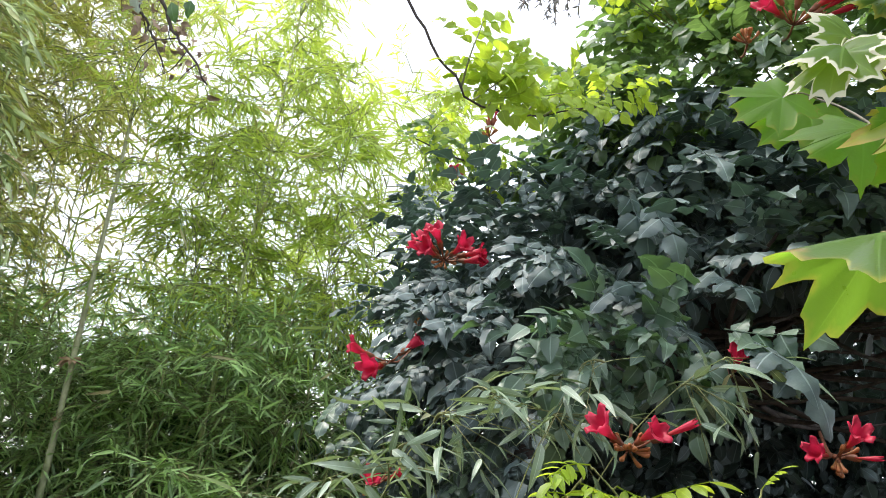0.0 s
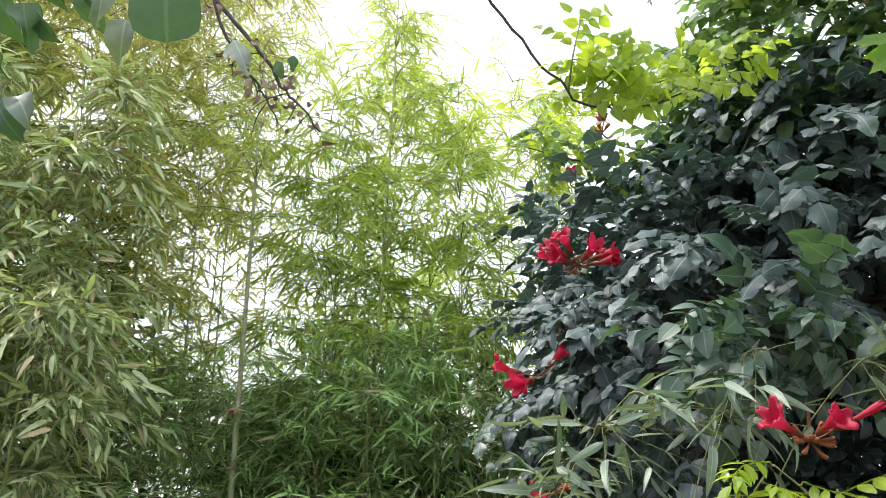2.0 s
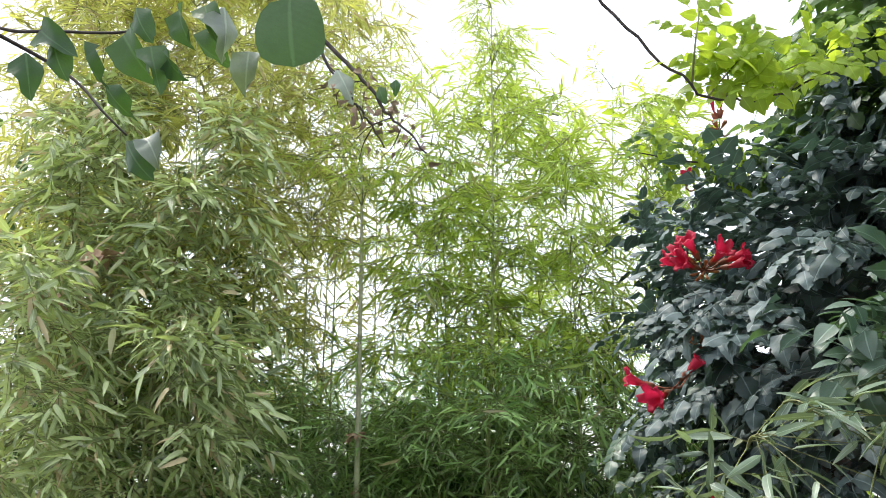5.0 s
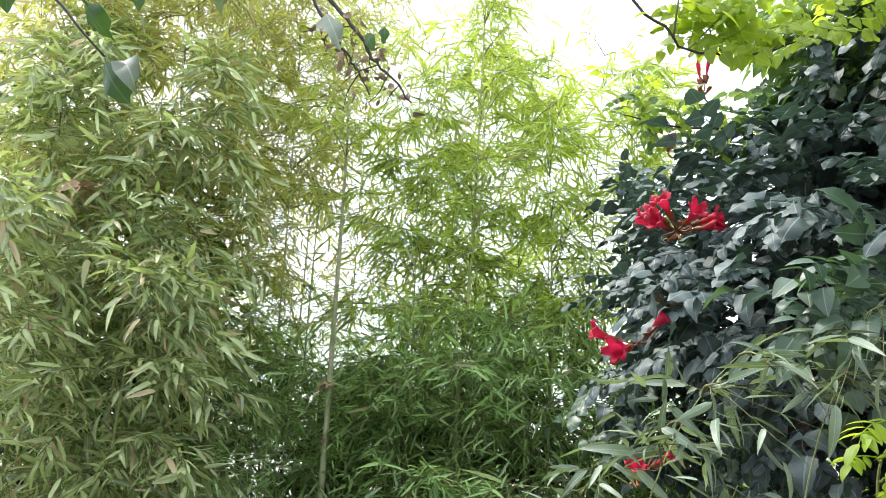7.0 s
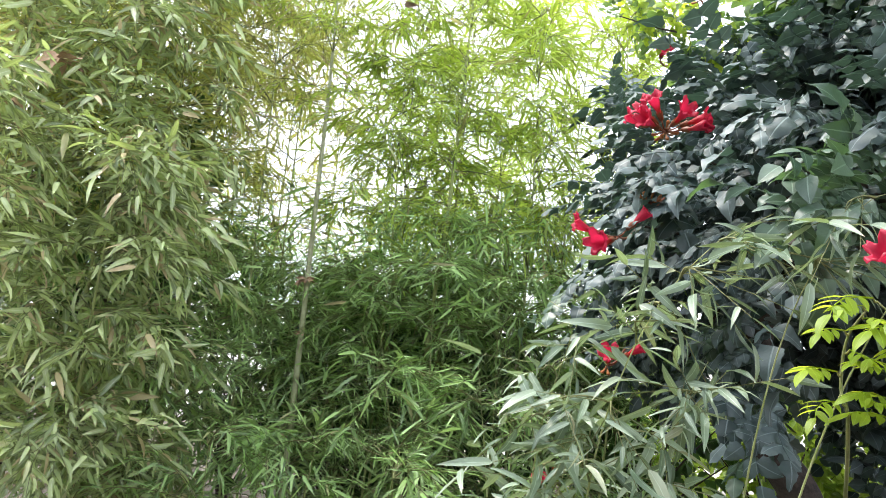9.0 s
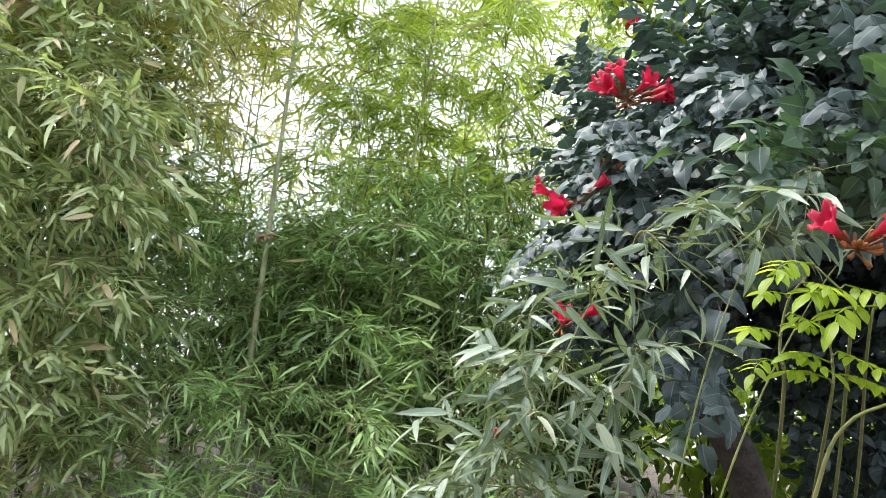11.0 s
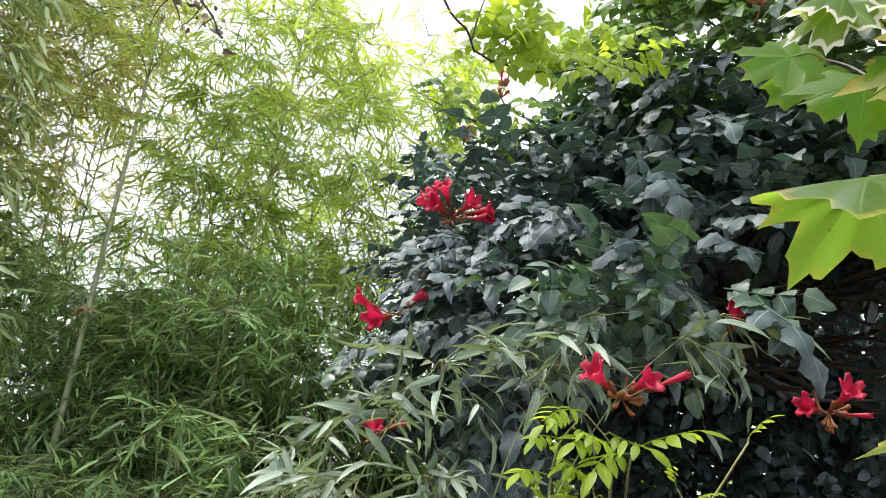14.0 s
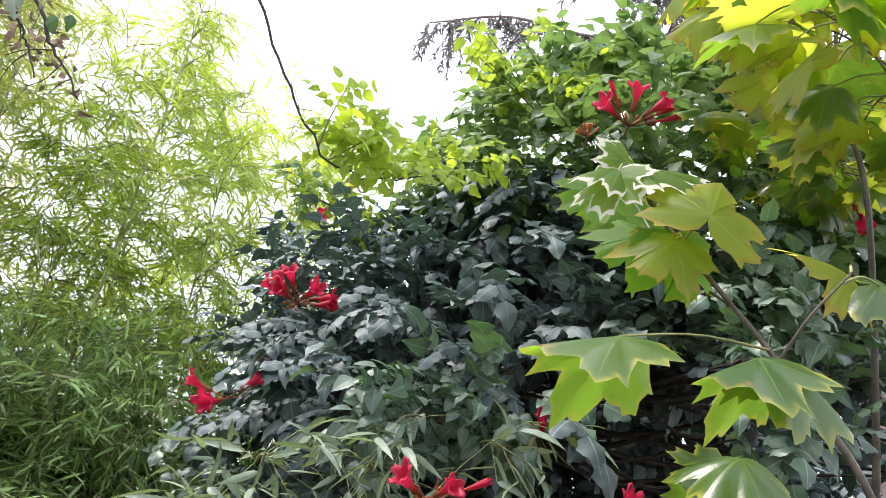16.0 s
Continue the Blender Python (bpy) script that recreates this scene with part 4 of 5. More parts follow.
flower_cluster(vine, (0.80, 1.70, 1.65), [((0.1, -0.8, 0.5), 0.02, 0, 0.8), ((-0.8, -0.55, -0.05), 0.025, 0, 0.72), ((0.7, -0.6, 0.05), 0.015, 4, 0.7)],
               bud_fan(9, (0.15, -0.6, -0.3), 0.5))
flower_cluster(vine, (-0.19, 2.43, 1.37), [((0.1, -0.8, 0.3), 0.02, 0, 0.9), ((0.9, -0.3, 0.6), 0.05, 3, 0.8)], ((-0.2, -0.7, -0.5), (0.2, -0.7, -0.6)))
flower_cluster(vine, (-0.31, 2.38, 1.05), [((-0.3, -0.9, -0.1), 0.02, 2, 0.75)], ((0.3, -0.5, 0.7), (0.6, -0.5, 0.6), (0.0, -0.6, 0.7)))
flower_cluster(vine, (0.77, 1.98, 2.76), [((-0.8, -0.5, 0.1), 0.04, 0, 1), ((0.0, -0.4, 1.0), 0.04, 0, 1), ((0.7, -0.3, 0.7), 0.05, 1, 1), ((1.0, -0.3, 0.35), 0.05, 4, 1.1), ((-0.7, -0.4, 0.7), 0.06, 4, 0.9), ((0.85, -0.3, 0.55), 0.05, 4, 1.0)],
               ((-0.9, -0.3, 0.3), (0.3, -0.5, 0.4), (0.5, -0.6, 0.2), (-0.4, -0.5, 0.3)))
flower_cluster(vine, (0.66, 2.0, 2.70), [], bud_fan(9, (-0.3, -0.6, 0.2), 0.6), label="withered pinkish-brown flower head")
flower_cluster(vine, (0.655, 1.92, 1.80), [((-0.1, -0.7, 0.35), 0.02, 2, 0.8)])
flower_cluster(vine, (1.52, 1.92, 2.60), [((-0.5, -0.6, -0.2), 0.02, 0, 0.8), ((-0.6, -0.4, 0.5), 0.02, 2, 0.8)])

# lime-green compound shoots at the vine's foot


def shoot(points, leaves, label, protos, stem=TWIG):
    root = thing("vine_shoot", points[0], label, "plant", "young shoots")
    base = np.array(points[0])
    path = smooth_path(points, 24)
    part("stem", Shape().tube(path - base, np.linspace(0.0045, 0.0018, 24), 6), stem, root)
    ways, normals, sizes, places = [], [], [], []
    for at, tip, size in leaves:
        q = np.array(at, float)
        near = path[np.argmin(np.linalg.norm(path - q, axis=1))]
        part("leaf_stalk", Shape().tube(smooth_path((near, (near + q) / 2 - UP * 0.004, q), 6) - base, np.linspace(0.0024, 0.0015, 6), 5, False), PETIOLE, root)
        places.append(q), ways.append(np.array(tip, float) - q), sizes.append(size)
        normals.append(np.array((0.05, -0.15, 1.0)) + rng.normal(0, 0.12, 3))
    foliage(root, protos, LIME_LEAF, ways, normals, sizes, places, len(ways))


LIME = "fresh lime-green shoot with paired leaflets beside the vine"


def stacked_leaves(line, first, count, reach, size, seed):
    """Compound leaves one above the other along a shoot, held out level to alternate sides."""
    r = np.random.RandomState(seed)
    path = smooth_path(line, 24)
    res = []
    for k in range(count):
        p = path[int(first + (23 - first) * k / max(count - 1, 1))]
        side = 1 if k % 2 else -1
        at = p + np.array((side * 0.008, -0.006, 0.006))
        res.append((at, at + np.array((side * reach * r.uniform(0.5, 1.0), -0.06 * r.uniform(0.3, 1.2), reach * r.uniform(-0.1, 0.35))), size * r.uniform(0.8, 1.15)))
    return res


for line, first, count, reach, size, seed in (([(0.40, 2.2, 0), (0.34, 1.85, 0.9), (0.267, 1.5, 1.32), (0.252, 1.5, 1.402), (0.257, 1.5, 1.487), (0.285, 1.5, 1.54)], 11, 7, 0.055, 0.80, 1),
                                              ([(0.46, 2.2, 0), (0.41, 1.85, 0.9), (0.343, 1.5, 1.30), (0.343, 1.5, 1.377), (0.33, 1.5, 1.435)], 14, 5, 0.06, 0.85, 2),
                                              ([(0.50, 2.2, 0), (0.46, 1.85, 1.0), (0.365, 1.5, 1.43), (0.364, 1.5, 1.495), (0.30, 1.5, 1.555)], 18, 3, 0.07, 1.0, 3)):
    shoot(line, stacked_leaves(line, first, count, reach, size, seed), LIME, LIME_LEAVES[:3])
shoot([(0.54, 2.2, 0), (0.50, 1.85, 1.0), (0.40, 1.52, 1.42), (0.40, 1.5, 1.52)], [((0.405, 1.49, 1.515), (0.48, 1.46, 1.565), 1.05), ((0.40, 1.49, 1.50), (0.37, 1.46, 1.49), 1.1)], LIME, [LIME_LEAVES[2]])
shoot([(0.35, 1.56, 0), (0.32, 1.50, 0.9), (0.325, 1.44, 1.20), (0.355, 1.42, 1.30), (0.42, 1.40, 1.35), (0.498, 1.38, 1.422), (0.56, 1.36, 1.56)],
      [((0.455, 1.38, 1.46), (0.44, 1.34, 1.53), 0.35), ((0.49, 1.38, 1.45), (0.53, 1.33, 1.49), 0.35), ((0.56, 1.36, 1.57), (0.60, 1.33, 1.65), 0.45), ((0.41, 1.38, 1.38), (0.43, 1.34, 1.43), 0.3)],
      "curved pale green shoot with small new leaves", [LIME_LEAVES[2]], PETIOLE)


def arching_twigs():
    """A bamboo spray in front of the vine: thin arching stems with long grey-green leaves."""
    lab = "thin arching bamboo with long grey-green leaves before the vine"
    stems = [([(-0.34, 2.0, 0), (-0.32, 1.92, 0.8), (-0.30, 1.85, 1.2), (-0.24, 1.80, 1.46), (-0.30, 1.76, 1.52)], 0.17, 0.8, (3, 5)),
                                    ([(-0.28, 1.9, 0), (-0.26, 1.78, 0.7), (-0.24, 1.74, 1.05), (-0.20, 1.72, 1.25)], 0.18, 0.8, (3, 5)),
                                    ([(-0.20, 1.9, 0), (-0.18, 1.75, 0.8), (-0.16, 1.72, 1.2), (-0.08, 1.75, 1.48), (0.04, 1.76, 1.66), (0.16, 1.75, 1.74)], 0.15, 0.9, (3, 5))]
    stems += [([(-0.05, 1.95, 0), (-0.06, 1.85, 0.8), (-0.03, 1.78, 1.2), (0.05, 1.72, 1.42)], 0.17, 0.8, (3, 5)),
                                    ([(0.12, 1.95, 0), (0.13, 1.85, 0.9), (0.19, 1.80, 1.45), (0.30, 1.72, 1.74), (0.42, 1.68, 1.80)], 0.12, 1.62, (2, 4)),
                                    ([(0.2, 1.95, 0), (0.21, 1.85, 0.9), (0.36, 1.80, 1.5), (0.55, 1.66, 1.80), (0.63, 1.62, 1.76)], 0.09, 1.72, (2, 4))]
    for line, reach, bare, fans in stems:
        bamboo(line, 0.004, bare, reach, 0.114, lab, "bamboo spray before the vine", 110, 0.10, 0.52, None, 1, broad=True, twigs=5, fans=fans, aim=-1.6)


arching_twigs()

# ---- maple ----


MAPLE_MESHES = [Shape().add(*p).mesh("leaf", material) for material in (MAPLE_LEAF, MAPLE_CREAM, MAPLE_BACKLIT, MAPLE_GLOWING) for p in MAPLES]


def maple(line, radius, label, side_branches=()):
    """A young maple's stem and side branches. Returns it with the points of its wood, for the leaves' stalks."""
    root = thing("maple", line[0], label, "tree", "maple saplings")
    base = np.array(line[0], float)
    path = smooth_path(line, 60)
    part("stem", Shape().tube(path - base, radius * np.linspace(1, 0.30, 60), 8), MAPLE_STEM, root, "grey-brown stem")
    wood = path
    for b in side_branches:
        bp = smooth_path(b, 16)
        part("branch", Shape().tube(bp - base, np.linspace(0.0026, 0.0015, 16), 6), MAPLE_STEM, root)
        wood = np.concatenate((wood, bp[3:]))
    return root, wood


def maple_leaf(tree, at, way, normal, size, kind, stalk_from=None):
    """A lobed leaf on its stalk: where its base lies, which way it points, its upper side. kind: 0 to 3 green, 4 to 7
    cream-edged, 8 to 11 yellow-green with backlight in the colour, 12 to 15 green with a glow in the colour.
    """
    root, wood = tree
    base, q = np.array(root.location), np.array(at, float)
    p = np.array(stalk_from, float) if stalk_from is not None else wood[np.argmin(np.linalg.norm(wood - q + unit(np.array(way, float)) * 0.05 + UP * 0.03, axis=1))]
    mid = (p + q) / 2 + UP * 0.012
    stalk = Shape().tube(smooth_path((p, mid, q), 8) - base, np.linspace(0.0024, 0.0015, 8), 5, False)
    part("leaf", MAPLE_MESHES[kind], MAPLE_LEAF, root, ("", "cream-edged lobed leaf", "lobed leaf with backlight in its yellow-green and browned tips", "lobed leaf with a glow in its green colour")[kind // 4],
         m=as_matrix(frames(np.array(way, float)[None], np.array(normal, float)[None])[0] * size, q - base))
    part("petiole", stalk, PETIOLE, root)


sapling = maple([(0.98, 0.82, 0), (0.96, 0.80, 0.9), (0.90, 0.78, 1.55), (0.824, 0.80, 1.753), (0.744, 0.84, 1.869), (0.707, 0.886, 1.938), (0.58, 0.92, 2.066), (0.494, 0.98, 2.193), (0.47, 1.0, 2.24)],
                0.0072, "variegated maple sapling with cream-edged green lobed leaves",
                [((0.66, 0.90, 1.985), (0.64, 1.03, 2.06), (0.62, 1.13, 2.14)), ((0.62, 1.13, 2.14), (0.66, 1.35, 2.28), (0.73, 1.66, 2.45)),
                 ((0.87, 0.79, 1.62), (0.76, 0.86, 1.66), (0.66, 0.90, 1.68)), ((0.72, 0.87, 1.91), (0.74, 0.83, 1.98), (0.775, 0.80, 2.045))])
# the cream-edged tuft at its tip
maple_leaf(sapling, (0.485, 0.98, 2.19), (-0.102, -0.03, -0.015), (-0.1, -0.45, 0.9), 0.088, 5)
maple_leaf(sapling, (0.474, 0.97, 2.171), (-0.030, -0.02, -0.09), (-0.9, -0.75, 0.1), 0.088, 6)
maple_leaf(sapling, (0.494, 0.98, 2.203), (0.004, 0.02, 0.087), (0.5, -1.0, 0.2), 0.062, 5)
maple_leaf(sapling, (0.519, 0.97, 2.196), (0.141, -0.01, 0.040), (-0.05, -0.35, 0.95), 0.115, 4)
# the large leaf over the stem and those hanging below, backlight in their colours
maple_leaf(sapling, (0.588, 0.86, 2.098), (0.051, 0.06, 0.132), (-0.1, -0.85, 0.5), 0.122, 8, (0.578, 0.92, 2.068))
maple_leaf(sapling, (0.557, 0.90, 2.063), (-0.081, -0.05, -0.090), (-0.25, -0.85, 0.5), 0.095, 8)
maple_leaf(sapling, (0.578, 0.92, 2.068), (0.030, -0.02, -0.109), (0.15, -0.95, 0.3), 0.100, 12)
# green leaves on the branch behind, light through them put into their colour
maple_leaf(sapling, (0.637, 1.58, 2.40), (-0.118, -0.02, -0.070), (0.05, -0.75, 0.65), 0.130, 14)
maple_leaf(sapling, (0.745, 1.70, 2.44), (-0.137, -0.04, -0.120), (-0.1, -0.85, 0.5), 0.165, 14)
maple_leaf(sapling, (0.60, 1.15, 2.15), (-0.75, -0.2, -0.45), (0.0, -0.8, 0.6), 0.11, 12)
# level leaves with pale tops, arched along their ribs
maple_leaf(sapling, (0.485, 0.870, 1.893), (-0.207, -0.020, -0.070), (0.05, 0.0, 1.0), 0.150, 3, (0.712, 0.88, 1.930))
maple_leaf(sapling, (0.552, 0.620, 1.850), (-0.150, -0.060, -0.078), (0.05, 0.0, 1.0), 0.105, 3)
maple_leaf(sapling, (0.575, 0.620, 1.848), (0.072, -0.060, -0.036), (-0.15, -0.35, 0.95), 0.100, 1)
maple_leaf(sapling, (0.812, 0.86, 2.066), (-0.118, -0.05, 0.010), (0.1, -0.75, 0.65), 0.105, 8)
maple_leaf(sapling, (0.840, 0.83, 2.050), (0.09, -0.06, -0.020), (-0.1, -0.7, 0.7), 0.105, 0)
# lower leaves in the shade
maple_leaf(sapling, (0.609, 0.740, 1.755), (-0.082, -0.060, -0.041), (-0.15, -0.35, 0.95), 0.090, 1)
maple_leaf(sapling, (0.700, 0.95, 1.745), (-0.082, -0.03, -0.037), (-0.35, -0.85, 0.35), 0.085, 2)
maple_leaf(sapling, (0.518, 0.660, 1.617), (-0.116, -0.080, -0.036), (0.0, -0.25, 0.95), 0.105, 0)
maple_leaf(sapling, (0.660, 0.90, 1.705), (-0.092, -0.05, 0.020), (0.0, -0.1, 1.0), 0.095, 3)


def maple_crown(line, first, reach, box, branches, seed, size=(0.09, 0.13)):
    """A taller maple: side branches with leaves in pairs along them."""
    r = np.random.RandomState(seed)
    path = smooth_path(line, 60)
    leaves, sides = [], []
    for k in range(branches):
        p = path[int(60 * (first + (1 - first) * (k + 0.5) / branches)) - 1]
        az = r.uniform(0, 2 * np.pi)
        end = p + np.array((math.cos(az), math.sin(az) * 0.8, r.uniform(0.05, 0.6))) * reach * r.uniform(0.6, 1.1)
        end = np.clip(end, [b[0] for b in box], [b[1] for b in box])
        mid = (p + end) / 2 + UP * r.uniform(0, 0.05)
        sides.append((p, mid, end))
        run = smooth_path((p, mid, end), 20)
        for q in (6, 10, 14, 17, 19):
            for sgn in (-1, 1):
                along = unit(end - p)
                across = unit(np.cross(along, UP)) * sgn
                at = run[q] + across * r.uniform(0.04, 0.09) + along * 0.03 - UP * r.uniform(0, 0.04)
                way = across * r.uniform(0.3, 1.0) + along * r.uniform(0.0, 0.8) + np.array((0, -0.2, -r.uniform(0.1, 0.7)))
                leaves.append((at, way, np.array((0, -0.55, 0.75)) + r.normal(0, 0.5, 3), r.uniform(*size), 8 + r.randint(3) if r.rand() < 0.6 else r.randint(3)))
    tree = maple(line, 0.013, "taller maple sapling with yellow-green lobed leaves", sides)
    for leaf in leaves:
        maple_leaf(tree, *leaf)


maple_crown([(1.62, 1.75, 0), (1.55, 1.7, 1.2), (1.374, 1.6, 2.486), (1.239, 1.6, 2.937), (1.2, 1.55, 3.5)], 0.54, 0.5, ((0.80, 1.9), (1.15, 2.0), (1.95, 3.6)), 17, 5)
maple_crown([(1.36, 1.15, 0), (1.32, 1.12, 1.2), (1.15, 1.1, 2.3), (0.98, 1.08, 2.75)], 0.66, 0.36, ((0.75, 1.5), (0.92, 1.35), (1.95, 2.85)), 10, 6)

# ---- overhanging tree ----


def overhanging_tree():
    root = thing("overhanging_tree", (-2.1, -0.1, 0), "broad-leaved tree whose twigs hang in from above", "tree")
    base = np.array(root.location)
    part("trunk", Shape().tube(smooth_path(((-2.1, -0.1, -0.03), (-2.05, -0.1, 1.5), (-1.9, 0.0, 3.2), (-1.6, 0.0, 5.0)), 20) - base, np.linspace(0.15, 0.06, 20), 12), BARK_GREY, root)
    limbs = [((-1.95, 0.0, 2.8), (-1.6, 0.6, 3.2), (-1.0, 1.4, 3.45), (-0.60, 1.62, 3.08), (-0.36, 1.65, 2.76), (-0.26, 1.66, 2.61), (-0.175, 1.66, 2.48), (-0.095, 1.66, 2.375), (-0.03, 1.67, 2.325), (0.05, 1.74, 2.335), (0.16, 1.9, 2.42), (0.38, 2.2, 2.62)),
             ((-1.9, 0.0, 3.0), (-1.85, 1.4, 3.7), (-1.7, 2.3, 3.55), (-1.596, 2.6, 3.343), (-1.538, 2.6, 3.228), (-1.389, 2.6, 3.064), (-1.285, 2.6, 2.938), (-1.222, 2.6, 2.833), (-1.137, 2.6, 2.751), (-1.054, 2.6, 2.649)),
             ((-1.596, 2.6, 3.343), (-1.50, 2.59, 3.10), (-1.374, 2.58, 2.918), (-1.297, 2.58, 2.812), (-1.222, 2.58, 2.685))]
    limbs += [((-1.95, 0.0, 2.6), (-1.5, 0.7, 2.85), (-1.0, 1.0, 2.60), (-0.72, 0.97, 2.40), (-0.62, 0.96, 2.33)),
             ((-1.9, 0.3, 2.75), (-1.78, 1.1, 2.62), (-1.655, 1.25, 2.571), (-1.473, 1.25, 2.528), (-1.289, 1.25, 2.49), (-1.196, 1.25, 2.487)),
             ((-1.78, 1.1, 2.62), (-1.70, 1.4, 2.58), (-1.598, 1.45, 2.507), (-1.504, 1.45, 2.415), (-1.434, 1.47, 2.345)),
             ((-1.9, 0.0, 3.2), (-0.9, -0.5, 3.9), (0.3, -0.6, 4.2)), ((-1.8, 0.0, 3.8), (-1.0, 0.6, 4.4), (0.2, 0.5, 4.6)),
             ((-1.9, 0.0, 3.4), (-2.4, -0.9, 4.2), (-2.2, -1.8, 4.4)), ((-1.7, 0.0, 4.4), (-0.8, -1.2, 4.9), (0.4, -1.6, 4.8))]
    for i, line in enumerate(limbs):
        n = 40
        run = smooth_path(line, n)
        if i < 3:
            run[n // 3:-1] += rng.normal(0, 0.004, run[n // 3:-1].shape)
        part("limb", Shape().tube(run - base, np.linspace((0.0050, 0.016, 0.008, 0.010, 0.006, 0.006, 0.03, 0.03, 0.03, 0.03)[i], (0.0021, 0.0035, 0.003, 0.003, 0.0025, 0.0025, 0.006, 0.006, 0.006, 0.006)[i], n), 6), BARK if i < 6 else BARK_GREY, root)
    # single broad leaves that hang into view: one near and rounded, a row along a level twig, a few lower down
    def hang(at, way, facing, protos=HANGING, material=TREE_LEAF, label="dark green broad leaf"):
        w = np.array(way, float)
        foliage(root, protos, material, w[None], np.array(facing, float)[None], np.array((np.linalg.norm(w),)), np.array(at, float)[None], 1, "broad_leaf", label)

    hang((-0.659, 0.97, 2.288), (0.018, -0.02, -0.125), (0.15, -1, 0.1), [blade([(0, 0.0), (0.06, 0.24), (0.2, 0.36), (0.45, 0.42), (0.7, 0.42), (0.88, 0.38), (0.97, 0.24), (1, 0.0)], 0.18, 0.15, 0.25, 0.02)])
    for k, (x, y, z, dx, dz) in enumerate(((-1.093, 1.10, 2.43, 0.04, -0.085), (-0.985, 1.10, 2.405, 0.024, -0.085), (-0.886, 1.05, 2.365, 0.04, -0.09), (-1.376, 1.25, 2.485, 0.02, -0.115),
                                           (-1.472, 1.25, 2.516, 0.04, -0.12), (-1.214, 1.20, 2.444, 0.08, -0.11), (-1.137, 1.20, 2.405, 0.047, -0.12), (-0.990, 1.15, 2.378, 0.06, -0.10),
                                           (-1.553, 1.25, 2.488, 0.06, -0.12), (-1.091, 1.20, 2.371, 0.04, -0.063), (-1.517, 1.25, 2.539, 0.12, -0.10), (-1.452, 1.40, 2.454, 0.066, -0.09))):
        hang((x, y, z), (dx, -0.025, dz), (rng.normal(0, 0.5), -1, rng.normal(0.15, 0.3)), HANGING[k % 4:k % 4 + 1])
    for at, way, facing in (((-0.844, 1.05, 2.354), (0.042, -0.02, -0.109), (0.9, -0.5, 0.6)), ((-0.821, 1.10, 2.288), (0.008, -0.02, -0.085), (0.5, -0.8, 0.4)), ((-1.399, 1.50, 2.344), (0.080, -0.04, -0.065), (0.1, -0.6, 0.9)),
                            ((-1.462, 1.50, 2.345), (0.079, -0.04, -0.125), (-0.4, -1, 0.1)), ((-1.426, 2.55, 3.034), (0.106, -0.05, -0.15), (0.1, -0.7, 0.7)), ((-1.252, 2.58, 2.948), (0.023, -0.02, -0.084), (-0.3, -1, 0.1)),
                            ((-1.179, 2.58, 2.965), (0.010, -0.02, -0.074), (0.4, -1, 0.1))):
        # leaves that face upward take the copy with sky light in its colour
        hang(at, way, facing, HANGING[:2], TREE_LIT if facing[2] > 0.3 else TREE_LEAF, "broad leaf with sky light in its pale colour" if facing[2] > 0.3 else "dark green broad leaf")
    ways, normals, sizes, places = [], [], [], []
    for line in limbs[1:3]:
        run = smooth_path(line[-5:], 30)
        for k in range(4, 28, 4):
            a = run[k]
            b = a + np.array((rng.normal(0, 0.07), rng.normal(0, 0.05), -rng.uniform(0.04, 0.14)))
            part("twig", Shape().tube(smooth_path((a, (a + b) / 2 + rng.normal(0, 0.012, 3), b), 6) - base, np.linspace(0.003, 0.0012, 6), 5), BARK, root)
        for _ in range(32):
            places.append(run[rng.randint(0, 27)] + rng.normal(0, 0.035, 3) * (1, 1, 1)), ways.append(rng.normal(0, 0.6, 3) - UP * 0.7)
            normals.append(rng.normal(0, 1, 3)), sizes.append(rng.uniform(0.03, 0.06))
    foliage(root, [ovate(0.28, 0.7, 0.6, 0, 1.2, 0.05), ovate(0.34, 0.9, -0.5, 0, -0.9, 0.08)], DEAD, ways, normals, sizes, places, len(ways), "withered_leaf", "curled brown withered leaf")
    # bright compound leaves along the arching twig
    twig = smooth_path(limbs[0][6:], 60)
    ways, normals, sizes, places = [], [], [], []
    for _ in range(30):
        p = twig[rng.randint(14, 58)]
        places.append(p + np.abs(rng.normal(0, 0.06, 3)) * (1.2, 1, 1.0) + UP * 0.05), sizes.append(rng.uniform(0.5, 0.78))
        ways.append((rng.uniform(-0.9, 0.9), rng.uniform(-0.5, 0.5), rng.uniform(0.0, 0.9))), normals.append(UP * 0.6 + np.array((0, -0.6, 0)) + rng.normal(0, 0.3, 3))
    for k in range(7):
        a = twig[16 + 6 * k]
        b = a + np.array((rng.uniform(-0.02, 0.16), rng.uniform(-0.05, 0.15), rng.uniform(0.08, 0.20)))
        run = smooth_path((a, (a + b) / 2 + rng.normal(0, 0.02, 3), b), 12)
        part("twig", Shape().tube(run - base, np.linspace(0.003, 0.0015, 12), 5), TWIG, root)
        for q in range(3, 12, 2):
            places.append(run[q]), sizes.append(rng.uniform(0.5, 0.78)), normals.append(UP * 0.5 + np.array((0, -0.7, 0)) + rng.normal(0, 0.3, 3))
            ways.append((rng.choice((-1, 1)) * rng.uniform(0.4, 1), rng.uniform(-0.5, 0.5), rng.uniform(-0.3, 0.6)))
    foliage(root, YOUNG_LEAVES, LIME_LEAF, ways, normals, sizes, places, len(ways), "bright_leaf", "backlit yellow-green compound leaf")


overhanging_tree()

# ---- conifer in the distance ----


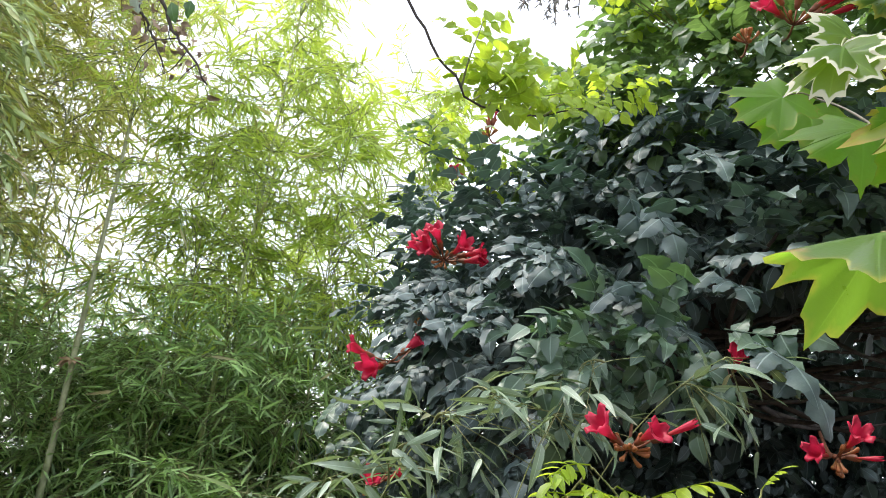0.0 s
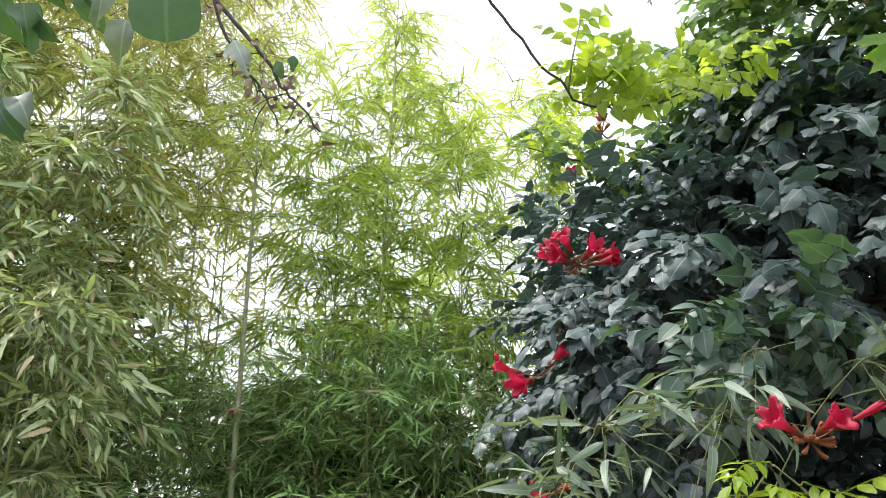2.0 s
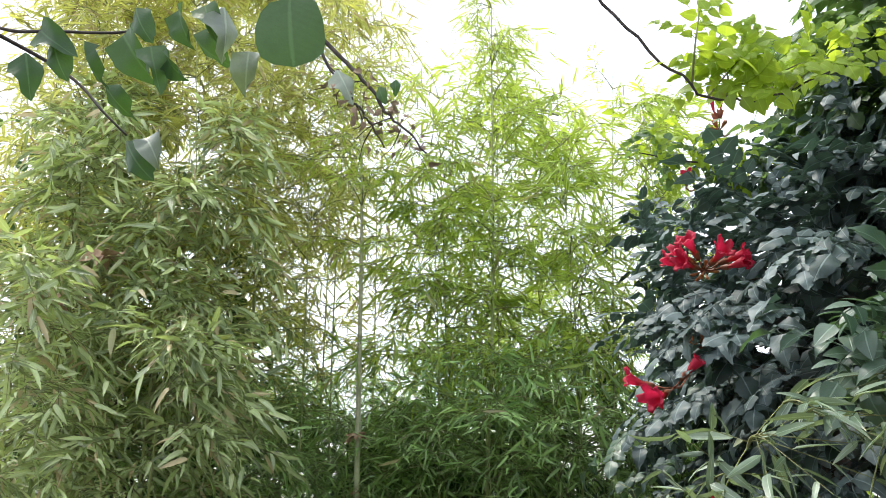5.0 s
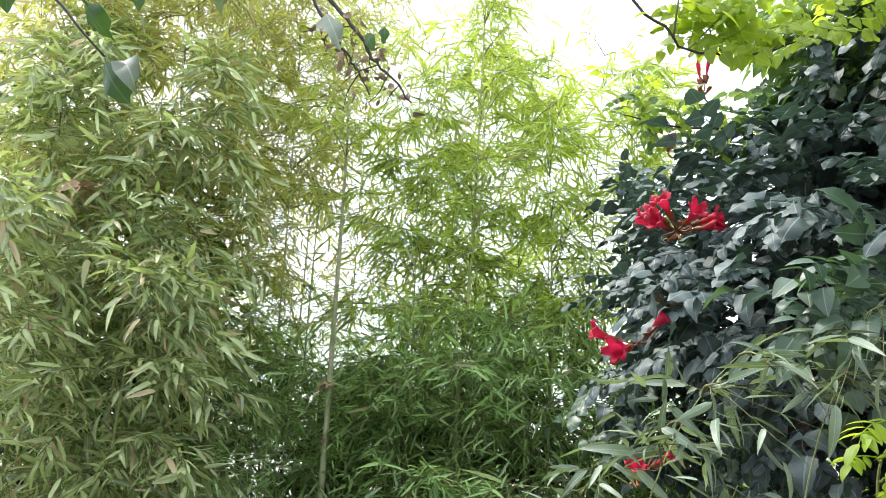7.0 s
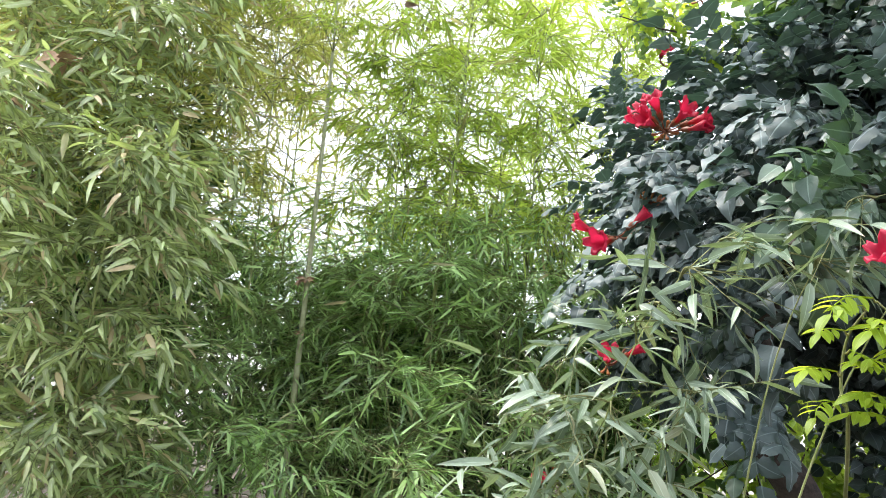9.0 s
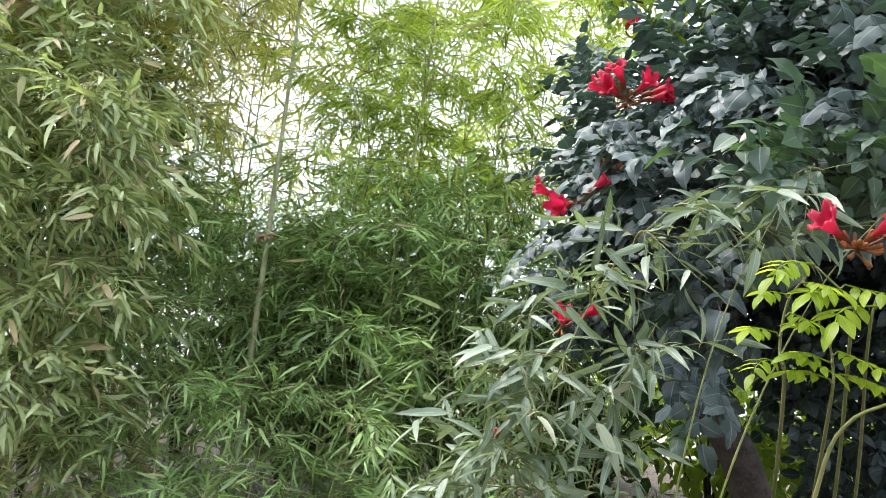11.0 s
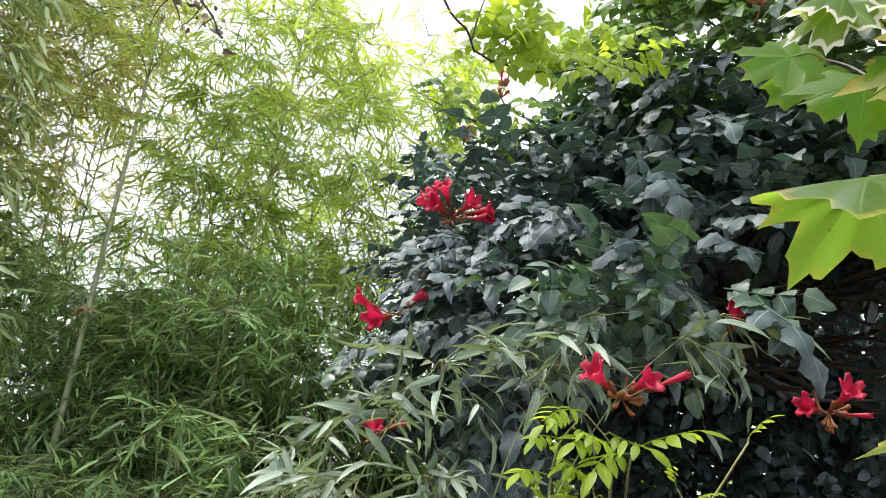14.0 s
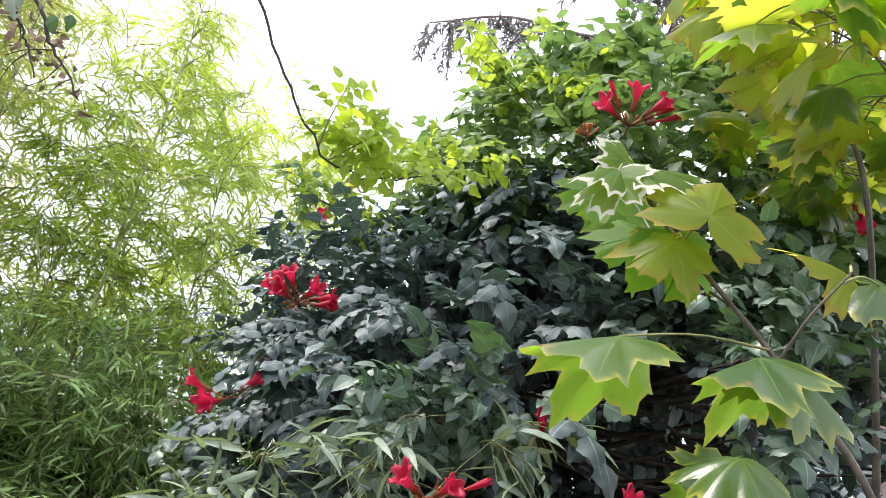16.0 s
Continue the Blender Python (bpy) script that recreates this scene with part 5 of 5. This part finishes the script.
def conifer():
    root = thing("conifer", (4.9, 6.2, 0), "tall conifer with drooping grey-green needle sprays", "tree")
    base = np.array(root.location)
    part("trunk", Shape().tube(smooth_path(((4.9, 6.2, -0.03), (4.85, 6.2, 4), (4.8, 6.2, 9)), 12) - base, np.linspace(0.2, 0.08, 12), 10), BARK_GREY, root)
    limbs = [((4.85, 6.2, 5.2), (3.4, 5.6, 5.4), (1.778, 5.0, 5.21), (1.3, 5.0, 5.12), (0.678, 5.0, 5.09), (0.1, 5.0, 4.85)),
             ((3.4, 5.6, 5.4), (2.3, 5.2, 5.6), (1.5, 5.0, 5.9), (0.8, 5.0, 5.8)), ((4.85, 6.2, 5.8), (3.2, 5.7, 6.2), (2.0, 5.3, 6.1)),
             ((1.778, 5.0, 5.21), (1.4, 4.95, 4.95), (1.1, 4.9, 4.75))]
    needles = Shape()
    ways, places = [], []
    for i, line in enumerate(limbs):
        path = smooth_path(line, 40)
        part("limb", Shape().tube(path - base, np.linspace(0.028 if i < 3 else 0.012, 0.006, 40), 6), BARK_GREY, root)
        for _ in range(90 if i < 3 else 14):
            p = path[rng.randint(10, 40)]
            if rng.rand() < 0.35 and i == 0 and 0.9 < p[0] < 1.9:
                continue
            length = rng.uniform(0.12, 0.5)
            side = rng.normal(0, 0.25, 3) * (1, 1, 0.2)
            s = np.linspace(0, 1, 6)[:, None]
            string = p + side * s * 0.6 - UP * length * s ** 1.3
            needles.tube(string - base, np.linspace(0.004, 0.002, 6), 3, False)
            for q in np.linspace(0.08, 1, int(length * 60)):
                at = p + side * q * 0.6 - UP * length * q ** 1.3
                for _k in range(3):
                    ways.append(rng.normal(0, 0.6, 3) - UP * 0.9), places.append(at)
    part("twigwork", needles, BARK_GREY, root, kind="stuff")
    ways, places = np.array(ways), np.array(places)
    foliage(root, [lance(0.10, 0.1, 0.2, 0.0)], NEEDLES, ways, rng.normal(0, 1, ways.shape), rng.uniform(0.04, 0.075, len(ways)), places, 0)


conifer()

# ---- bright shrubs behind ----


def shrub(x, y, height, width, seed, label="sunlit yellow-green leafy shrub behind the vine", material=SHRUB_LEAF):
    r = np.random.RandomState(seed)
    root = thing("shrub", (x, y, 0), label, "shrub", "shrubs behind")
    n = 720
    d = unit(r.normal(0, 1, (n, 3)))
    p = np.array((x, y, height * 0.58)) + d * np.array((width, width * 0.8, height * 0.45)) * r.uniform(0.45, 1.05, (n, 1))
    for k in range(0, n, 45):
        stem = Shape().tube(smooth_path(((0, 0, -0.02), (p[k] - (x, y, 0)) * (0.35, 0.35, 0.6), p[k] - (x, y, 0)), 8), np.linspace(0.014, 0.003, 8), 5, False)
        part("stem", stem, BARK, root)
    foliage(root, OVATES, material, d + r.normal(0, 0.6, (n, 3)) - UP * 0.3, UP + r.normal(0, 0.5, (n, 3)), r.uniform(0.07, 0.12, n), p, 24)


shrub(0.95, 6.2, 1.5, 0.6, 1)
shrub(2.0, 6.5, 1.8, 0.7, 2)
shrub(0.1, 6.9, 1.3, 0.5, 3)
shrub(0.75, 5.6, 1.25, 0.5, 4)
shrub(-0.35, 5.9, 1.0, 0.5, 5)
shrub(1.5, 5.9, 1.3, 0.5, 6)
# dark shrubs added in both loops, standing in for shade deep in the grove
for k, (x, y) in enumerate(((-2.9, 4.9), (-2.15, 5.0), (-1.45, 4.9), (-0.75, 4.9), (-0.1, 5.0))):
    shrub(x, y, 1.75 + 0.1 * (k % 2), 0.55, 11 + k, "dense dark green shrub added for the shade behind the bamboo", TREE_LEAF)
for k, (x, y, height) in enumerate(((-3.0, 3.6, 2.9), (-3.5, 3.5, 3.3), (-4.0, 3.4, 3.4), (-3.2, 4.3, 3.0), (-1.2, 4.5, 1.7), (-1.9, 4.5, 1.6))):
    shrub(x, y, height, 0.5, 31 + k, "dense dark green shrub added for the shade behind the bamboo", TREE_LEAF)
